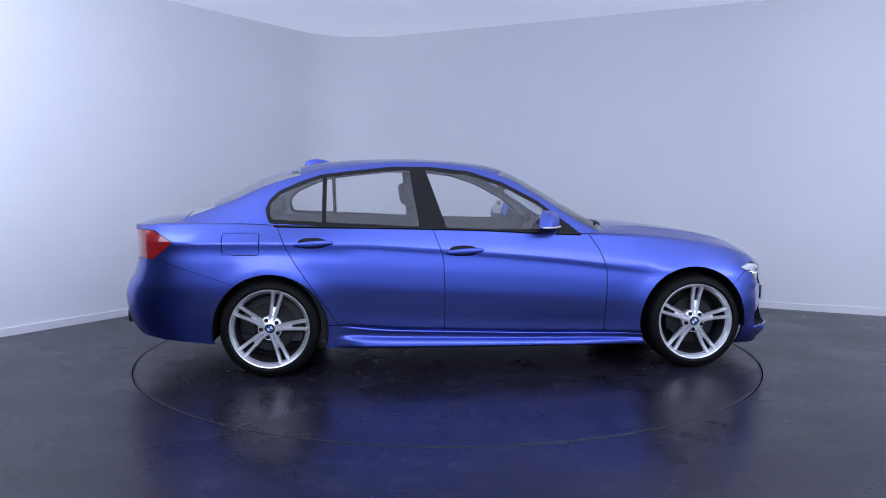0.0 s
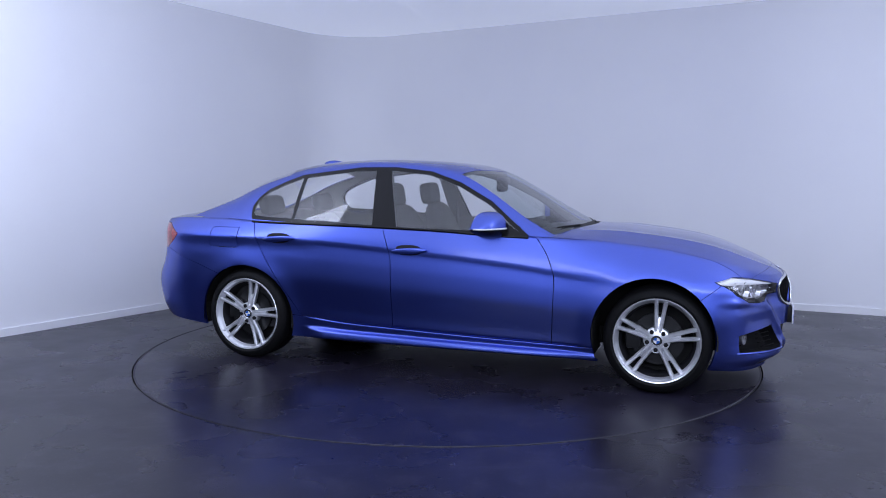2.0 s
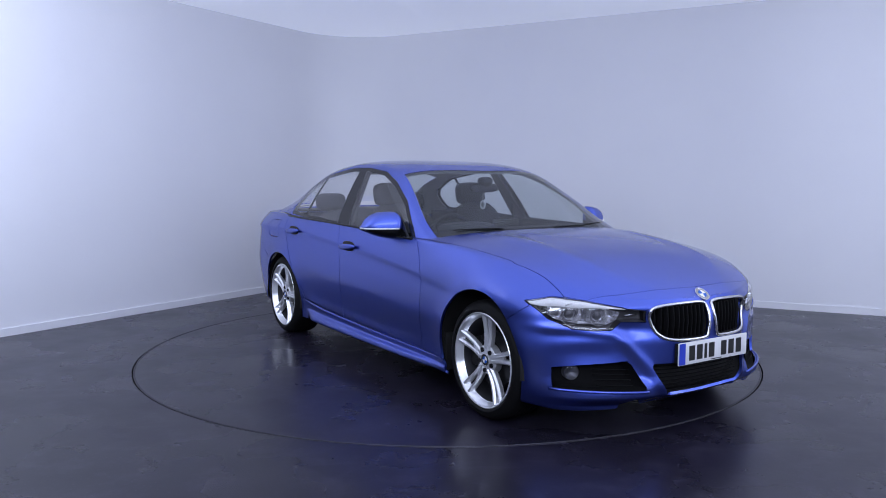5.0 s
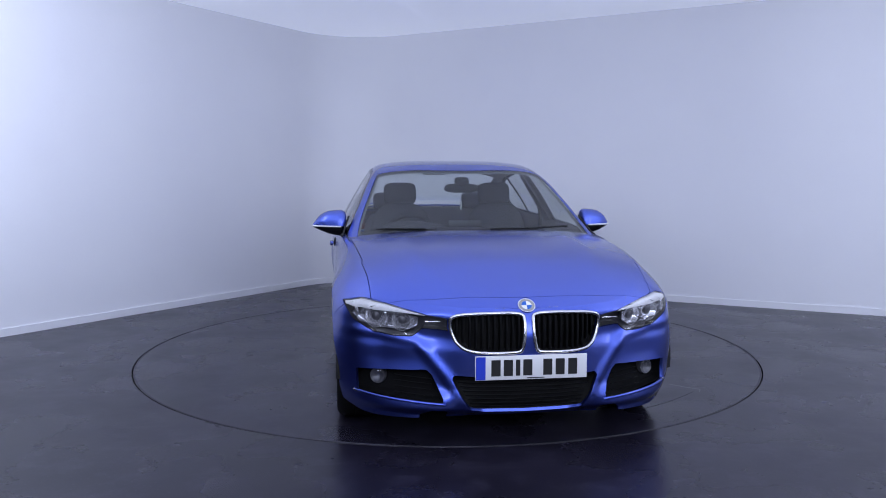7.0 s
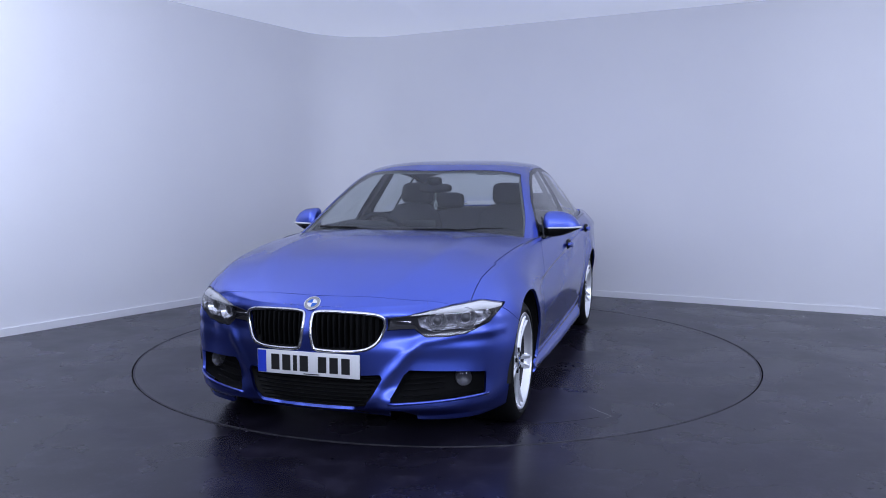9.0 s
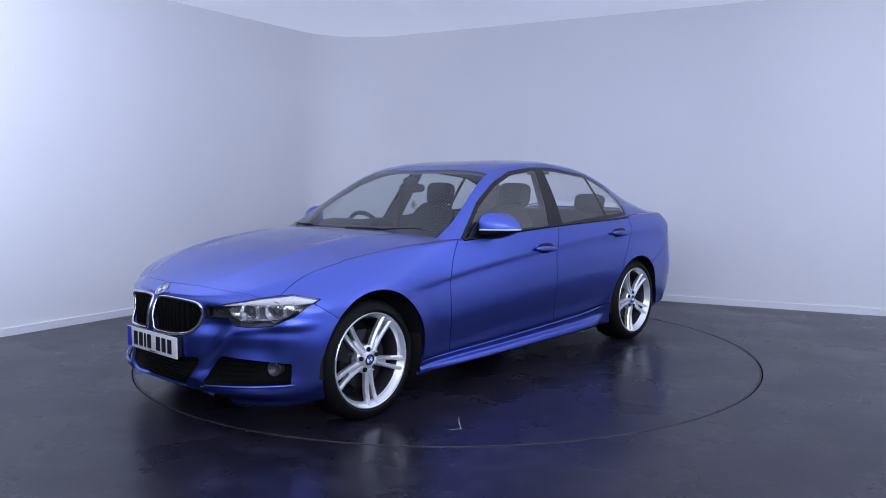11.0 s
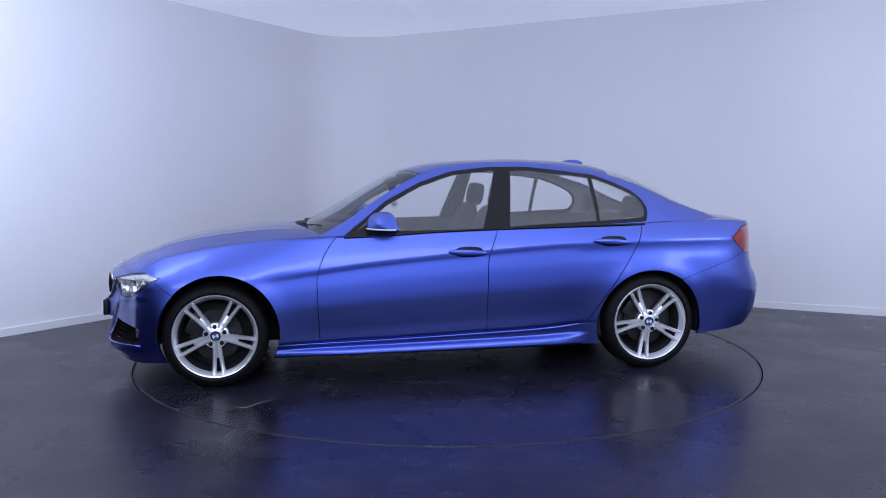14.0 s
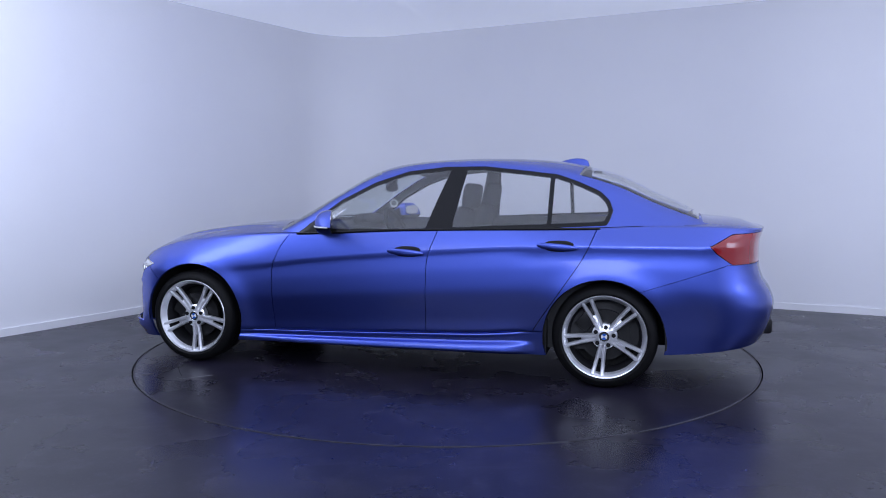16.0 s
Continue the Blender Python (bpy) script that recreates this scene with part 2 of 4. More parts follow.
def build_studio():
    left, right, arc = wall_plan()
    main = [left, *arc, right]
    wall_strip("wall_north", main, 0, CEIL_Z, 0.12, WALL, "white painted curved studio wall with a rounded corner")
    wall_strip("baseboard", [p for p in main], 0.0, 0.065, -0.014, SKIRT, "low white skirting along the curved wall")
    # Unseen walls close the room; the charcoal ones darken the car's reflections.
    sw, se = Vector((-4.4, -7.6)), Vector((5.4, -7.6))
    wall_strip("wall_west", [sw, left], 0, CEIL_Z, 0.12, GREY, "unseen plain charcoal side wall that darkens reflections")
    wall_strip("wall_east", [right, se], 0, CEIL_Z, 0.12, WALL, "plain white studio side wall")
    wall_strip("wall_south", [se, sw], 0, CEIL_Z, 0.12, BACK, "unseen plain charcoal wall behind the camera that darkens reflections")
    # floor with a round hole for the turntable
    n = 128
    verts, faces = [], []
    for i in range(n):
        a = 2 * math.pi * i / n
        c, s = math.cos(a), math.sin(a)
        k = 1 / max(abs(c), abs(s))
        for r in (RING_R + 0.0052, 3.2, 4.5, 8.6):
            rr = r if r < 8 else r * k
            verts.append((rr * c, rr * s, 0))
        verts.append(((RING_R + 0.0052) * c, (RING_R + 0.0052) * s, -0.08))
    for i in range(n):
        j = (i + 1) % n
        for q in range(3):
            faces.append((i * 5 + q, i * 5 + q + 1, j * 5 + q + 1, j * 5 + q))
        faces.append((i * 5 + 4, i * 5, j * 5, j * 5 + 4))
    ob = link_mesh("floor", verts, faces, FLOOR)
    ob.data.set_sharp_from_angle(angle=radians(40))
    tagged(ob, "dark grey semi-gloss studio floor, scuffed and marked", kind="structure")
    pit = lathe([(0.0, 0), (RING_R + 0.02, 0)], 64)
    bmesh.ops.transform(pit, matrix=pose(0, 0, -0.081, 90), verts=pit.verts)
    tagged(part("turntable_pit", pit, GAP), "black pit floor under the turntable", kind="structure")
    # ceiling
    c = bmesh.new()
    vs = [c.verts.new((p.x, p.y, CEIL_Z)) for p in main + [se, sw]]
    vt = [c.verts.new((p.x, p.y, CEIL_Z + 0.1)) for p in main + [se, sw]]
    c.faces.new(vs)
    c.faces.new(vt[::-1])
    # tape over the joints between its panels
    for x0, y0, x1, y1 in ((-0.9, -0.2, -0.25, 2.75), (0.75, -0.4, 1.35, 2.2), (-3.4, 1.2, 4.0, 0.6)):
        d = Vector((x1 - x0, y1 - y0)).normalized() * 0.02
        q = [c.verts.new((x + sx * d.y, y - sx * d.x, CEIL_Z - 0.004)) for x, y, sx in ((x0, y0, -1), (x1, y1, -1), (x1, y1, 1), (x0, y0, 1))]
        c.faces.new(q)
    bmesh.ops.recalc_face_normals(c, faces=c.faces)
    tagged(part("ceiling", c, CEIL, smooth=False), "white fabric ceiling with taped joints and an added glow", kind="structure")


def build_turntable():
    top = new("turntable")
    bm = lathe([(0.0, 0.0), (0.7, 0.0), (1.5, 0.0), (RING_R - 0.005, 0.0)], 160)
    bmesh.ops.transform(bm, matrix=pose(0, 0, 0, 90), verts=bm.verts)
    part("platform", bm, FLOOR, top)
    # The platform's side is coloured black for the shade inside the gap.
    bm = lathe([(RING_R - 0.005, 0.0005), (RING_R - 0.005, -0.06), (0.0, -0.06)], 160)
    bmesh.ops.transform(bm, matrix=pose(0, 0, 0, 90) @ pose(0, 0, 0), verts=bm.verts)
    bmesh.ops.translate(bm, vec=(0, 0, -0.0015), verts=bm.verts)
    part("rim", bm, GAP, top, "platform edge, coloured black for the shade in the gap")
    bm = lathe([(RING_R - 0.016, 0.0006), (RING_R - 0.009, 0.0016), (RING_R - 0.004, -0.003)], 160)
    bmesh.ops.transform(bm, matrix=pose(0, 0, 0, 90), verts=bm.verts)
    bmesh.ops.recalc_face_normals(bm, faces=bm.faces)
    part("edge_strip", bm, WORN, top, "dusty worn edge strip")
    # a fine curved scratch with a hook, and a dark spot
    arc = [(1.93 * math.cos(radians(a)), 1.93 * math.sin(radians(a))) for a in np.linspace(27, 42, 12)]
    hook = [(1.454, 1.321), (1.397, 1.352), (1.33, 1.28), (1.258, 1.216)]
    spot = [(1.245, -1.41), (1.262, -1.408)]
    for name, pts, w, mat, lab in (("scratch", arc, 0.0018, GAP, "fine dark scratch"), ("scuff", hook, 0.0028, LINER, "fine pale scuff"), ("spot", spot, 0.008, GAP, "small dark spot")):
        bm = bmesh.new()
        rows = []
        for i, q in enumerate(pts):
            a, b = Vector(pts[max(i - 1, 0)]), Vector(pts[min(i + 1, len(pts) - 1)])
            d = (b - a).normalized()
            n = Vector((-d.y, d.x)) * w * (0.5 if i in (0, len(pts) - 1) else 1)
            rows.append([bm.verts.new((q[0] + k * n.x, q[1] + k * n.y, h)) for k, h in ((-1, 0.0004), (0, 0.0016), (1, 0.0004))])
        for A, B in zip(rows, rows[1:]):
            bm.faces.new((A[0], A[1], B[1], B[0]))
            bm.faces.new((A[1], A[2], B[2], B[1]))
        bmesh.ops.recalc_face_normals(bm, faces=bm.faces)
        part(name, bm, mat, top, lab)
    return tagged(top, "dark grey round turntable set flush in the floor", "turntable")


build_studio()
TABLE = build_turntable()


# ---------------------------------------------------------------- the car: body shape
# x forwards from the middle of the wheelbase, y to its left, z up
Z_TOP = curve((2.18, 0.68), (2.05, 0.69), (1.9, 0.738), (1.75, 0.780), (1.4, 0.848), (1.0, 0.890), (0.7, 0.906), (0.4, 0.917), (0, 0.940),
              (-0.6, 0.958), (-1.35, 0.972), (-1.7, 0.985), (-2.0, 0.985), (-2.3, 0.972), (-2.45, 0.965))
Z_BOT = curve((2.18, 0.168), (2.12, 0.162), (2.06, 0.150), (1.9, 0.146), (1.7, 0.160), (1.0, 0.168), (-1.0, 0.180), (-1.76, 0.222), (-2.45, 0.27))
Z_CREASE = curve((2.18, 0.55), (1.6, 0.61), (1.2, 0.655), (0.94, 0.685), (0.5, 0.745), (-0.25, 0.813), (-0.97, 0.860), (-1.32, 0.868), (-1.95, 0.872), (-2.45, 0.86))
CREASE = curve((2.18, 0), (1.45, 0), (0.55, 1), (-1.95, 1), (-2.3, 0.3), (-2.45, 0.2))
WIDE = curve((2.18, 0.985), (1.58, 0.99), (1.4, 1.0), (0.8, 0.975), (0, 0.985), (-0.8, 0.988), (-1.4, 1.0), (-1.75, 0.985), (-2.1, 0.965), (-2.45, 0.95))
TOP_WIDE = curve((2.18, 0.70), (1.75, 0.725), (1.4, 0.765), (1.0, 0.795), (0.7, 0.820), (0, 0.838), (-0.6, 0.84), (-1.35, 0.822), (-1.75, 0.775), (-2.1, 0.755), (-2.45, 0.745))
LOW = curve((0, 0.868), (0.010, 0.884), (0.022, 0.894), (0.080, 0.887), (0.095, 0.872), (0.108, 0.857), (0.15, 0.860), (0.178, 0.866), (0.188, 0.858), (0.20, 0.869), (0.30, 0.873), (0.45, 0.886), (0.62, 0.897), (0.78, 0.894), (0.90, 0.887), (0.96, 0.8835), (1, 0.887))
LOW_PLAIN = curve((0, 0.835), (0.03, 0.85), (0.10, 0.862), (0.2, 0.876), (0.45, 0.888), (0.7, 0.896), (1, 0.888))
LOW_REAR = curve((0, 0.845), (0.1, 0.854), (0.20, 0.864), (0.3, 0.873), (0.62, 0.897), (0.78, 0.893), (0.92, 0.884), (1, 0.887))
SKIRT_ON = curve((2.2, 0), (1.35, 0), (0.95, 1), (-0.78, 1), (-1.0, 0), (-2.5, 0))
X_FRONT = curve((0.17, 2.06), (0.22, 2.14), (0.30, 2.165), (0.42, 2.175), (0.55, 2.178), (0.61, 2.165), (0.65, 2.145), (0.68, 2.125))
X_REAR = curve((0.25, -2.36), (0.36, -2.42), (0.50, -2.445), (0.58, -2.42), (0.66, -2.37), (0.75, -2.345), (0.88, -2.345), (0.93, -2.36), (0.97, -2.375))
HOOD = curve((2.18, 0.64), (2.125, 0.68), (2.06, 0.722), (1.9, 0.795), (1.68, 0.871), (1.38, 0.923), (1.04, 0.955), (0.85, 0.962), (0.6, 0.97),
             (-1.7, 1.02), (-1.95, 1.024), (-2.1, 1.017), (-2.25, 1.002), (-2.375, 0.966), (-2.45, 0.965))
ROOF = curve((1.05, 0.84), (0.88, 0.940), (0.62, 1.090), (0.40, 1.222), (0.19, 1.332), (0.02, 1.376), (-0.24, 1.402), (-0.57, 1.414), (-0.83, 1.408),
             (-1.08, 1.388), (-1.42, 1.312), (-1.71, 1.178), (-2.0, 1.045), (-2.15, 0.97))
RAIL_Z = curve((1.05, 0.80), (0.80, 0.895), (0.62, 0.985), (0.35, 1.160), (0.12, 1.286), (-0.1, 1.348), (-0.36, 1.374), (-0.62, 1.376), (-0.84, 1.356),
               (-1.08, 1.320), (-1.42, 1.225), (-1.7, 1.105), (-2.0, 1.0), (-2.15, 0.95))
RAIL_Y = curve((1.05, 0.79), (0.85, 0.775), (0.62, 0.745), (0.35, 0.672), (0.12, 0.612), (-0.1, 0.582), (-0.5, 0.572), (-1.08, 0.572), (-1.42, 0.566), (-1.75, 0.59), (-2.0, 0.63), (-2.15, 0.65))
BELT_Y = curve((1.05, 0.79), (0.95, 0.80), (0.6, 0.818), (0, 0.832), (-0.6, 0.834), (-1.3, 0.818), (-1.7, 0.772), (-2.0, 0.745), (-2.15, 0.72))
SILL_LINE = curve((1.3, 0.248), (1.06, 0.250), (0.47, 0.262), (-0.255, 0.286), (-0.616, 0.300), (-1.03, 0.336), (-1.3, 0.35))


def tub_point(x0, rim, t, upper):
    """A point of the lower body: station x0, rim 0 to 1 from the centre line to the side, t up the section."""
    zb, zc, zt = Z_BOT(x0), Z_CREASE(x0), Z_TOP(x0)
    k = CREASE(x0)
    if upper:
        z = zc + (zt - zc) * t
        yc = 0.886 * k + 0.888 * (1 - k)
        yc = yc * WIDE(x0)
        p = 1.25 * k + 2.1 * (1 - k)
        y = yc + (TOP_WIDE(x0) - yc) * t ** p
    else:
        zs = SILL_LINE(x0)
        z = zb + (zs - zb) * t / 0.19 if t < 0.19 else zs + (zc - zs) * (t - 0.19) / 0.81
        y = WIDE(x0) * (k * (SKIRT_ON(x0) * LOW(t) + (1 - SKIRT_ON(x0)) * LOW_REAR(t)) + (1 - k) * LOW_PLAIN(t))
    for xw in (1.38, -1.41):
        d = np.hypot(x0 - xw, z - 0.32)
        y = y + 0.012 * np.exp(-((d - 0.345) / 0.08) ** 2) * (z > 0.15)
    front = np.clip((x0 - 1.58) / 0.6, 0, 1) ** 1.4
    rear = np.clip((-1.75 - x0) / 0.7, 0, 1) ** 1.4
    x = x0 + front * (X_FRONT(z) - 2.18) + rear * (X_REAR(z) + 2.45)
    return np.stack([x, rim * y, z], -1)


def ring_stations():
    f = np.linspace(0, math.pi / 2, 84)
    n = 2.15
    xs = [1.58 + 0.6 * np.cos(f) ** (2 / n)]
    rim = [np.sin(f) ** (2 / n)]
    side = np.linspace(1.58, -1.75, 150)[1:-1]
    xs.append(side)
    rim.append(np.ones_like(side))
    b = np.linspace(math.pi / 2, 0, 50)
    n = 3.0
    xs.append(-1.75 - 0.7 * np.cos(b) ** (2 / n))
    rim.append(np.sin(b) ** (2 / n))
    return np.concatenate(xs), np.clip(np.concatenate(rim), 0, 1)


def grid_mesh(G):
    """A bmesh from a grid of points, with degenerate cells left out."""
    n, m, _ = G.shape
    bm = bmesh.new()
    V = [[bm.verts.new(G[i, j]) for j in range(m)] for i in range(n)]
    for i in range(n - 1):
        for j in range(m - 1):
            bm.faces.new((V[i][j], V[i + 1][j], V[i + 1][j + 1], V[i][j + 1]))
    bmesh.ops.remove_doubles(bm, verts=bm.verts, dist=2e-4)
    return bm


def along(y, z, a, b):
    """The distance to a line between two (y, z) places."""
    ay, az, by, bz = a[0], a[1], b[0] - a[0], b[1] - a[1]
    t = np.clip(((y - ay) * by + (z - az) * bz) / (by * by + bz * bz), 0, 1)
    return np.hypot(y - ay - t * by, z - az - t * bz)


SWEEP = curve((0.14, 0.03), (0.20, 0.03), (0.25, 0.012), (0.32, -0.04), (0.42, -0.055), (0.48, -0.060), (0.545, -0.082), (0.60, -0.065), (0.65, -0.015), (0.70, 0.0))


def smooth_step(t):
    t = np.clip(t, 0, 1)
    return t * t * (3 - 2 * t)


def sculpt_front(p):
    """The ridges of the front bumper: below the lamps, then down beside the lower intake."""
    x, y, z = p[:, 0], p[:, 1], p[:, 2]
    on = np.clip((x - 1.72) / 0.15, 0, 1) * np.clip((0.66 - z) / 0.05, 0, 1)
    d = np.minimum.reduce([along(y, z, (0.88, 0.565), (0.50, 0.520)), along(y, z, (0.50, 0.520), (0.375, 0.37)), along(y, z, (0.375, 0.37), (0.25, 0.19))])
    q = p.copy()
    # the nose is swept back round the lamps and stands out again at the lip
    a = abs(y)
    swept = smooth_step((a - 0.20) / 0.24) * (1 - smooth_step((a - 0.64) / 0.24)) * np.clip((x - 1.60) / 0.1, 0, 1)
    x = x + swept * SWEEP(z)
    q[:, 0] = x + on * (0.013 * np.exp(-(d / 0.022) ** 2) - 0.012 * np.exp(-((y - 0.62) / 0.16) ** 2 - ((z - 0.43) / 0.07) ** 2))
    return q


def lower_body():
    xs, rim = ring_stations()
    rows = [tub_point(xs, rim, t, False) for t in (*np.linspace(0, 0.20, 19), *np.linspace(0.20, 1, 28)[1:])]
    rows += [tub_point(xs, rim, t, True) for t in np.linspace(0, 1, 15)[1:]]
    edge = rows[-1]
    rows = [sculpt_front(r) for r in rows]
    edge = rows[-1]
    for k in np.linspace(0, 1, 26)[1:]:
        q = 1 - k
        p = edge.copy()
        p[:, 1] = edge[:, 1] * q
        c = HOOD(edge[:, 0])
        # two soft ridges run along the bonnet
        on = np.clip((edge[:, 0] - 0.9) / 0.25, 0, 1) * np.clip((2.12 - edge[:, 0]) / 0.5, 0, 1)
        p[:, 2] = c + (edge[:, 2] - c) * q ** 2.9 + on * 0.010 * np.exp(-((q - 0.62) / 0.075) ** 2)
        rows.append(p)
    return grid_mesh(np.stack(rows))


def upper_body():
    xs = np.linspace(1.0, -2.12, 170)
    yb, zb = BELT_Y(xs), Z_TOP(xs) - 0.03
    yr, zr, zc = RAIL_Y(xs), RAIL_Z(xs), ROOF(xs)
    zr = np.maximum(zr, zb + 0.005)
    zc = np.maximum(zc, zr + 0.002)
    rows = []
    for a in np.linspace(0, 1, 22):
        rows.append(np.stack([xs, yb + (yr - yb) * a + 0.07 * a * (1 - a) * np.clip((zr - zb) / 0.4, 0, 1), zb + (zr - zb) * a], -1))
    for b in np.linspace(0, 1, 26)[1:]:
        q = 1 - b
        rows.append(np.stack([xs, yr * q, zc - (zc - zr) * q ** 3.4], -1))
    G = np.stack(rows)
    for _ in range(5):
        H = G.copy()
        H[17:29] = 0.25 * G[16:28] + 0.5 * G[17:29] + 0.25 * G[18:30]
        G = H
    return grid_mesh(G)


# ---------------------------------------------------------------- cutting panels out of the body
def slice_by(bm, fn):
    """Cut new edges into a bmesh along fn = 0."""
    bm.verts.ensure_lookup_table()
    bm.verts.index_update()
    co = np.array([v.co for v in bm.verts])
    d = fn(co[:, 0], co[:, 1], co[:, 2])
    d = np.where(abs(d) < 3e-4, 0.0, d)
    on = {bm.verts[i] for i in np.nonzero(d == 0)[0]}
    hit = []
    for e in bm.edges:
        a, b = d[e.verts[0].index], d[e.verts[1].index]
        if a * b < 0:
            hit.append((e, e.verts[0], a / (a - b)))
    near = set()
    for e, v, fac in hit:
        near.update(e.link_faces)
    for e, v, fac in hit:
        on.add(bmesh.utils.edge_split(e, v, fac)[1])
    for f in near:
        vs = list(f.verts)
        idx = [i for i, v in enumerate(vs) if v in on]
        pairs = [(a, b) for a in idx for b in idx if a < b and b - a not in (1, len(vs) - 1)]
        if pairs:
            a, b = max(pairs, key=lambda q: (vs[q[0]].co - vs[q[1]].co).length)
            bmesh.utils.face_split(f, vs[a], vs[b])


def polygon(pts, pick):
    """The signed distance to a convex outline of pairs, in the plane that pick chooses."""
    c = np.mean(pts, axis=0)
    lines = []
    for (ax, ay), (bx, by) in zip(pts, pts[1:] + pts[:1]):
        n = np.array([by - ay, ax - bx]) / math.hypot(by - ay, ax - bx)
        k = n @ (ax, ay)
        if n @ c > k:
            n, k = -n, -k
        lines.append((n, k))

    def fn(x, y, z, grow=0.0):
        a, b = pick(x, y, z)
        return np.max([n[0] * a + n[1] * b - k for n, k in lines], axis=0) - grow
    return fn


def side_view(x, y, z):
    return x, z


def front_view(x, y, z):
    return y, z


def limit(fn, box):
    """fn within a stretch of x, and far off beyond it."""
    return lambda x, y, z: np.where((x > box[0]) & (x < box[1]), fn(x, y, z), 1.0)


def regions(bm, name_of):
    out = {}
    for f in bm.faces:
        c = f.calc_center_median()
        n = name_of(c.x, c.y, c.z)
        if n:
            out.setdefault(n, []).append([v for v in f.verts])
    return out


def panel(name, polys, mat, parent, side=1, centre=False, gap=0.0023, depth=0.014, label="", inset=0.0):
    """One panel as its own mesh, drawn in at its edges and turned inwards there."""
    bm = bmesh.new()
    made = {}

    def vert(v, s):
        key = (v, s if abs(v.co.y) > 1e-4 else 1)
        if key not in made:
            made[key] = bm.verts.new((v.co.x, v.co.y * key[1] if abs(v.co.y) > 1e-4 else 0.0, v.co.z))
        return made[key]
    for s in ((1, -1) if centre else (side,)):
        for vs in polys:
            q = [vert(v, s) for v in vs]
            if len(set(q)) < 3:
                continue
            if s < 0:
                q.reverse()
            try:
                bm.faces.new(q)
            except ValueError:
                pass
    bmesh.ops.remove_doubles(bm, verts=bm.verts, dist=0.0024)
    rim = {v for e in bm.edges if len(e.link_faces) == 1 for v in e.verts}
    merge = {}
    for v in rim:
        for e in v.link_edges:
            o = e.other_vert(v)
            if o not in rim and o not in merge and e.calc_length() < 0.0062:
                merge[o] = v
    if merge:
        bmesh.ops.weld_verts(bm, targetmap=merge)
    bm.normal_update()
    mid = Vector((-0.2, 0, 0.5))
    score = sum(f.normal.dot(f.calc_center_median() - mid) * f.calc_area() for f in bm.faces)
    if score < 0:
        bmesh.ops.reverse_faces(bm, faces=bm.faces)
    bm.normal_update()
    if inset:
        move = [(v, v.normal.copy()) for v in bm.verts]
        for v, n in move:
            v.co -= n * inset
    edges = [e for e in bm.edges if len(e.link_faces) == 1]
    shift, nor = {}, {}
    for e in edges:
        f = e.link_faces[0]
        d = (e.verts[1].co - e.verts[0].co).normalized()
        w = f.calc_center_median() - e.verts[0].co
        w = w - d * w.dot(d)
        if w.length < 1e-7:
            continue
        for v in e.verts:
            shift[v] = shift.get(v, Vector()) + w.normalized() * e.calc_length()
            near = {g for o in (v, *(q.other_vert(v) for q in v.link_edges)) for g in o.link_faces}
            n = sum((g.normal * g.calc_area() for g in near), Vector())
            nor[v] = n.normalized() if n.length > 0 else v.normal.copy()
    for v, w in shift.items():
        if w.length > 1e-6:
            v.co += w.normalized() * gap
    if depth:
        ext = bmesh.ops.extrude_edge_only(bm, edges=edges)
        for v in [g for g in ext["geom"] if isinstance(g, bmesh.types.BMVert)]:
            best = None
            for e in v.link_edges:
                o = e.other_vert(v)
                if o in nor and (o.co - v.co).length < 1e-6:
                    best = o
            if best is not None:
                v.co = v.co - nor[best] * depth
        for e in edges:
            e.smooth = False
    return part(name, bm, mat, parent, label)


DOOR_FRONT = curve((0.20, 0.775), (0.28, 0.778), (0.647, 0.791), (0.785, 0.752), (0.95, 0.64))
DOOR_MIDDLE = curve((0.20, -0.284), (0.325, -0.284), (0.724, -0.291), (0.958, -0.362))
DOOR_REAR = curve((0.20, -0.90), (0.341, -0.974), (0.602, -1.147), (0.818, -1.285), (0.99, -1.36))
DLO = polygon([(0.645, 0.893), (0.347, 1.128), (0.122, 1.246), (-0.10, 1.320), (-0.36, 1.349), (-0.617, 1.350), (-0.84, 1.327), (-1.085, 1.298),
               (-1.219, 1.252), (-1.355, 1.192), (-1.415, 1.135), (-1.436, 1.075), (-1.420, 1.02), (-1.385, 0.958), (-1.2, 0.950), (-0.2, 0.930), (0.25, 0.908)], side_view)
LAMP_BODY = polygon([(0.838, 0.676), (0.745, 0.703), (0.619, 0.684), (0.47, 0.650), (0.455, 0.61), (0.475, 0.574), (0.515, 0.540), (0.60, 0.537), (0.69, 0.548), (0.79, 0.600)], front_view)
LAMP_TONGUE = polygon([(0.52, 0.655), (0.366, 0.632), (0.362, 0.574), (0.50, 0.577)], front_view)


def HEADLAMP(x, y, z):
    """The main lens and its tongue towards the grille."""
    return np.minimum(LAMP_BODY(x, y, z), LAMP_TONGUE(x, y, z))


KIDNEY = polygon([(0.020, 0.640), (0.035, 0.656), (0.10, 0.660), (0.26, 0.655), (0.335, 0.645), (0.352, 0.622), (0.342, 0.562), (0.312, 0.510), (0.255, 0.487),
                  (0.06, 0.486), (0.030, 0.500)], front_view)
INTAKE = polygon([(-0.5, 0.372), (0.335, 0.372), (0.345, 0.355), (0.31, 0.285), (0.262, 0.214), (0.20, 0.194), (-0.5, 0.186)], front_view)
FOG_RECESS = polygon([(0.775, 0.365), (0.46, 0.388), (0.435, 0.370), (0.385, 0.262), (0.39, 0.246), (0.50, 0.246), (0.775, 0.262)], front_view)
FLAP_NOTCH = polygon([(0.36, 0.05), (0.365, 0.206), (0.44, 0.206), (0.485, 0.17), (0.49, 0.05)], front_view)
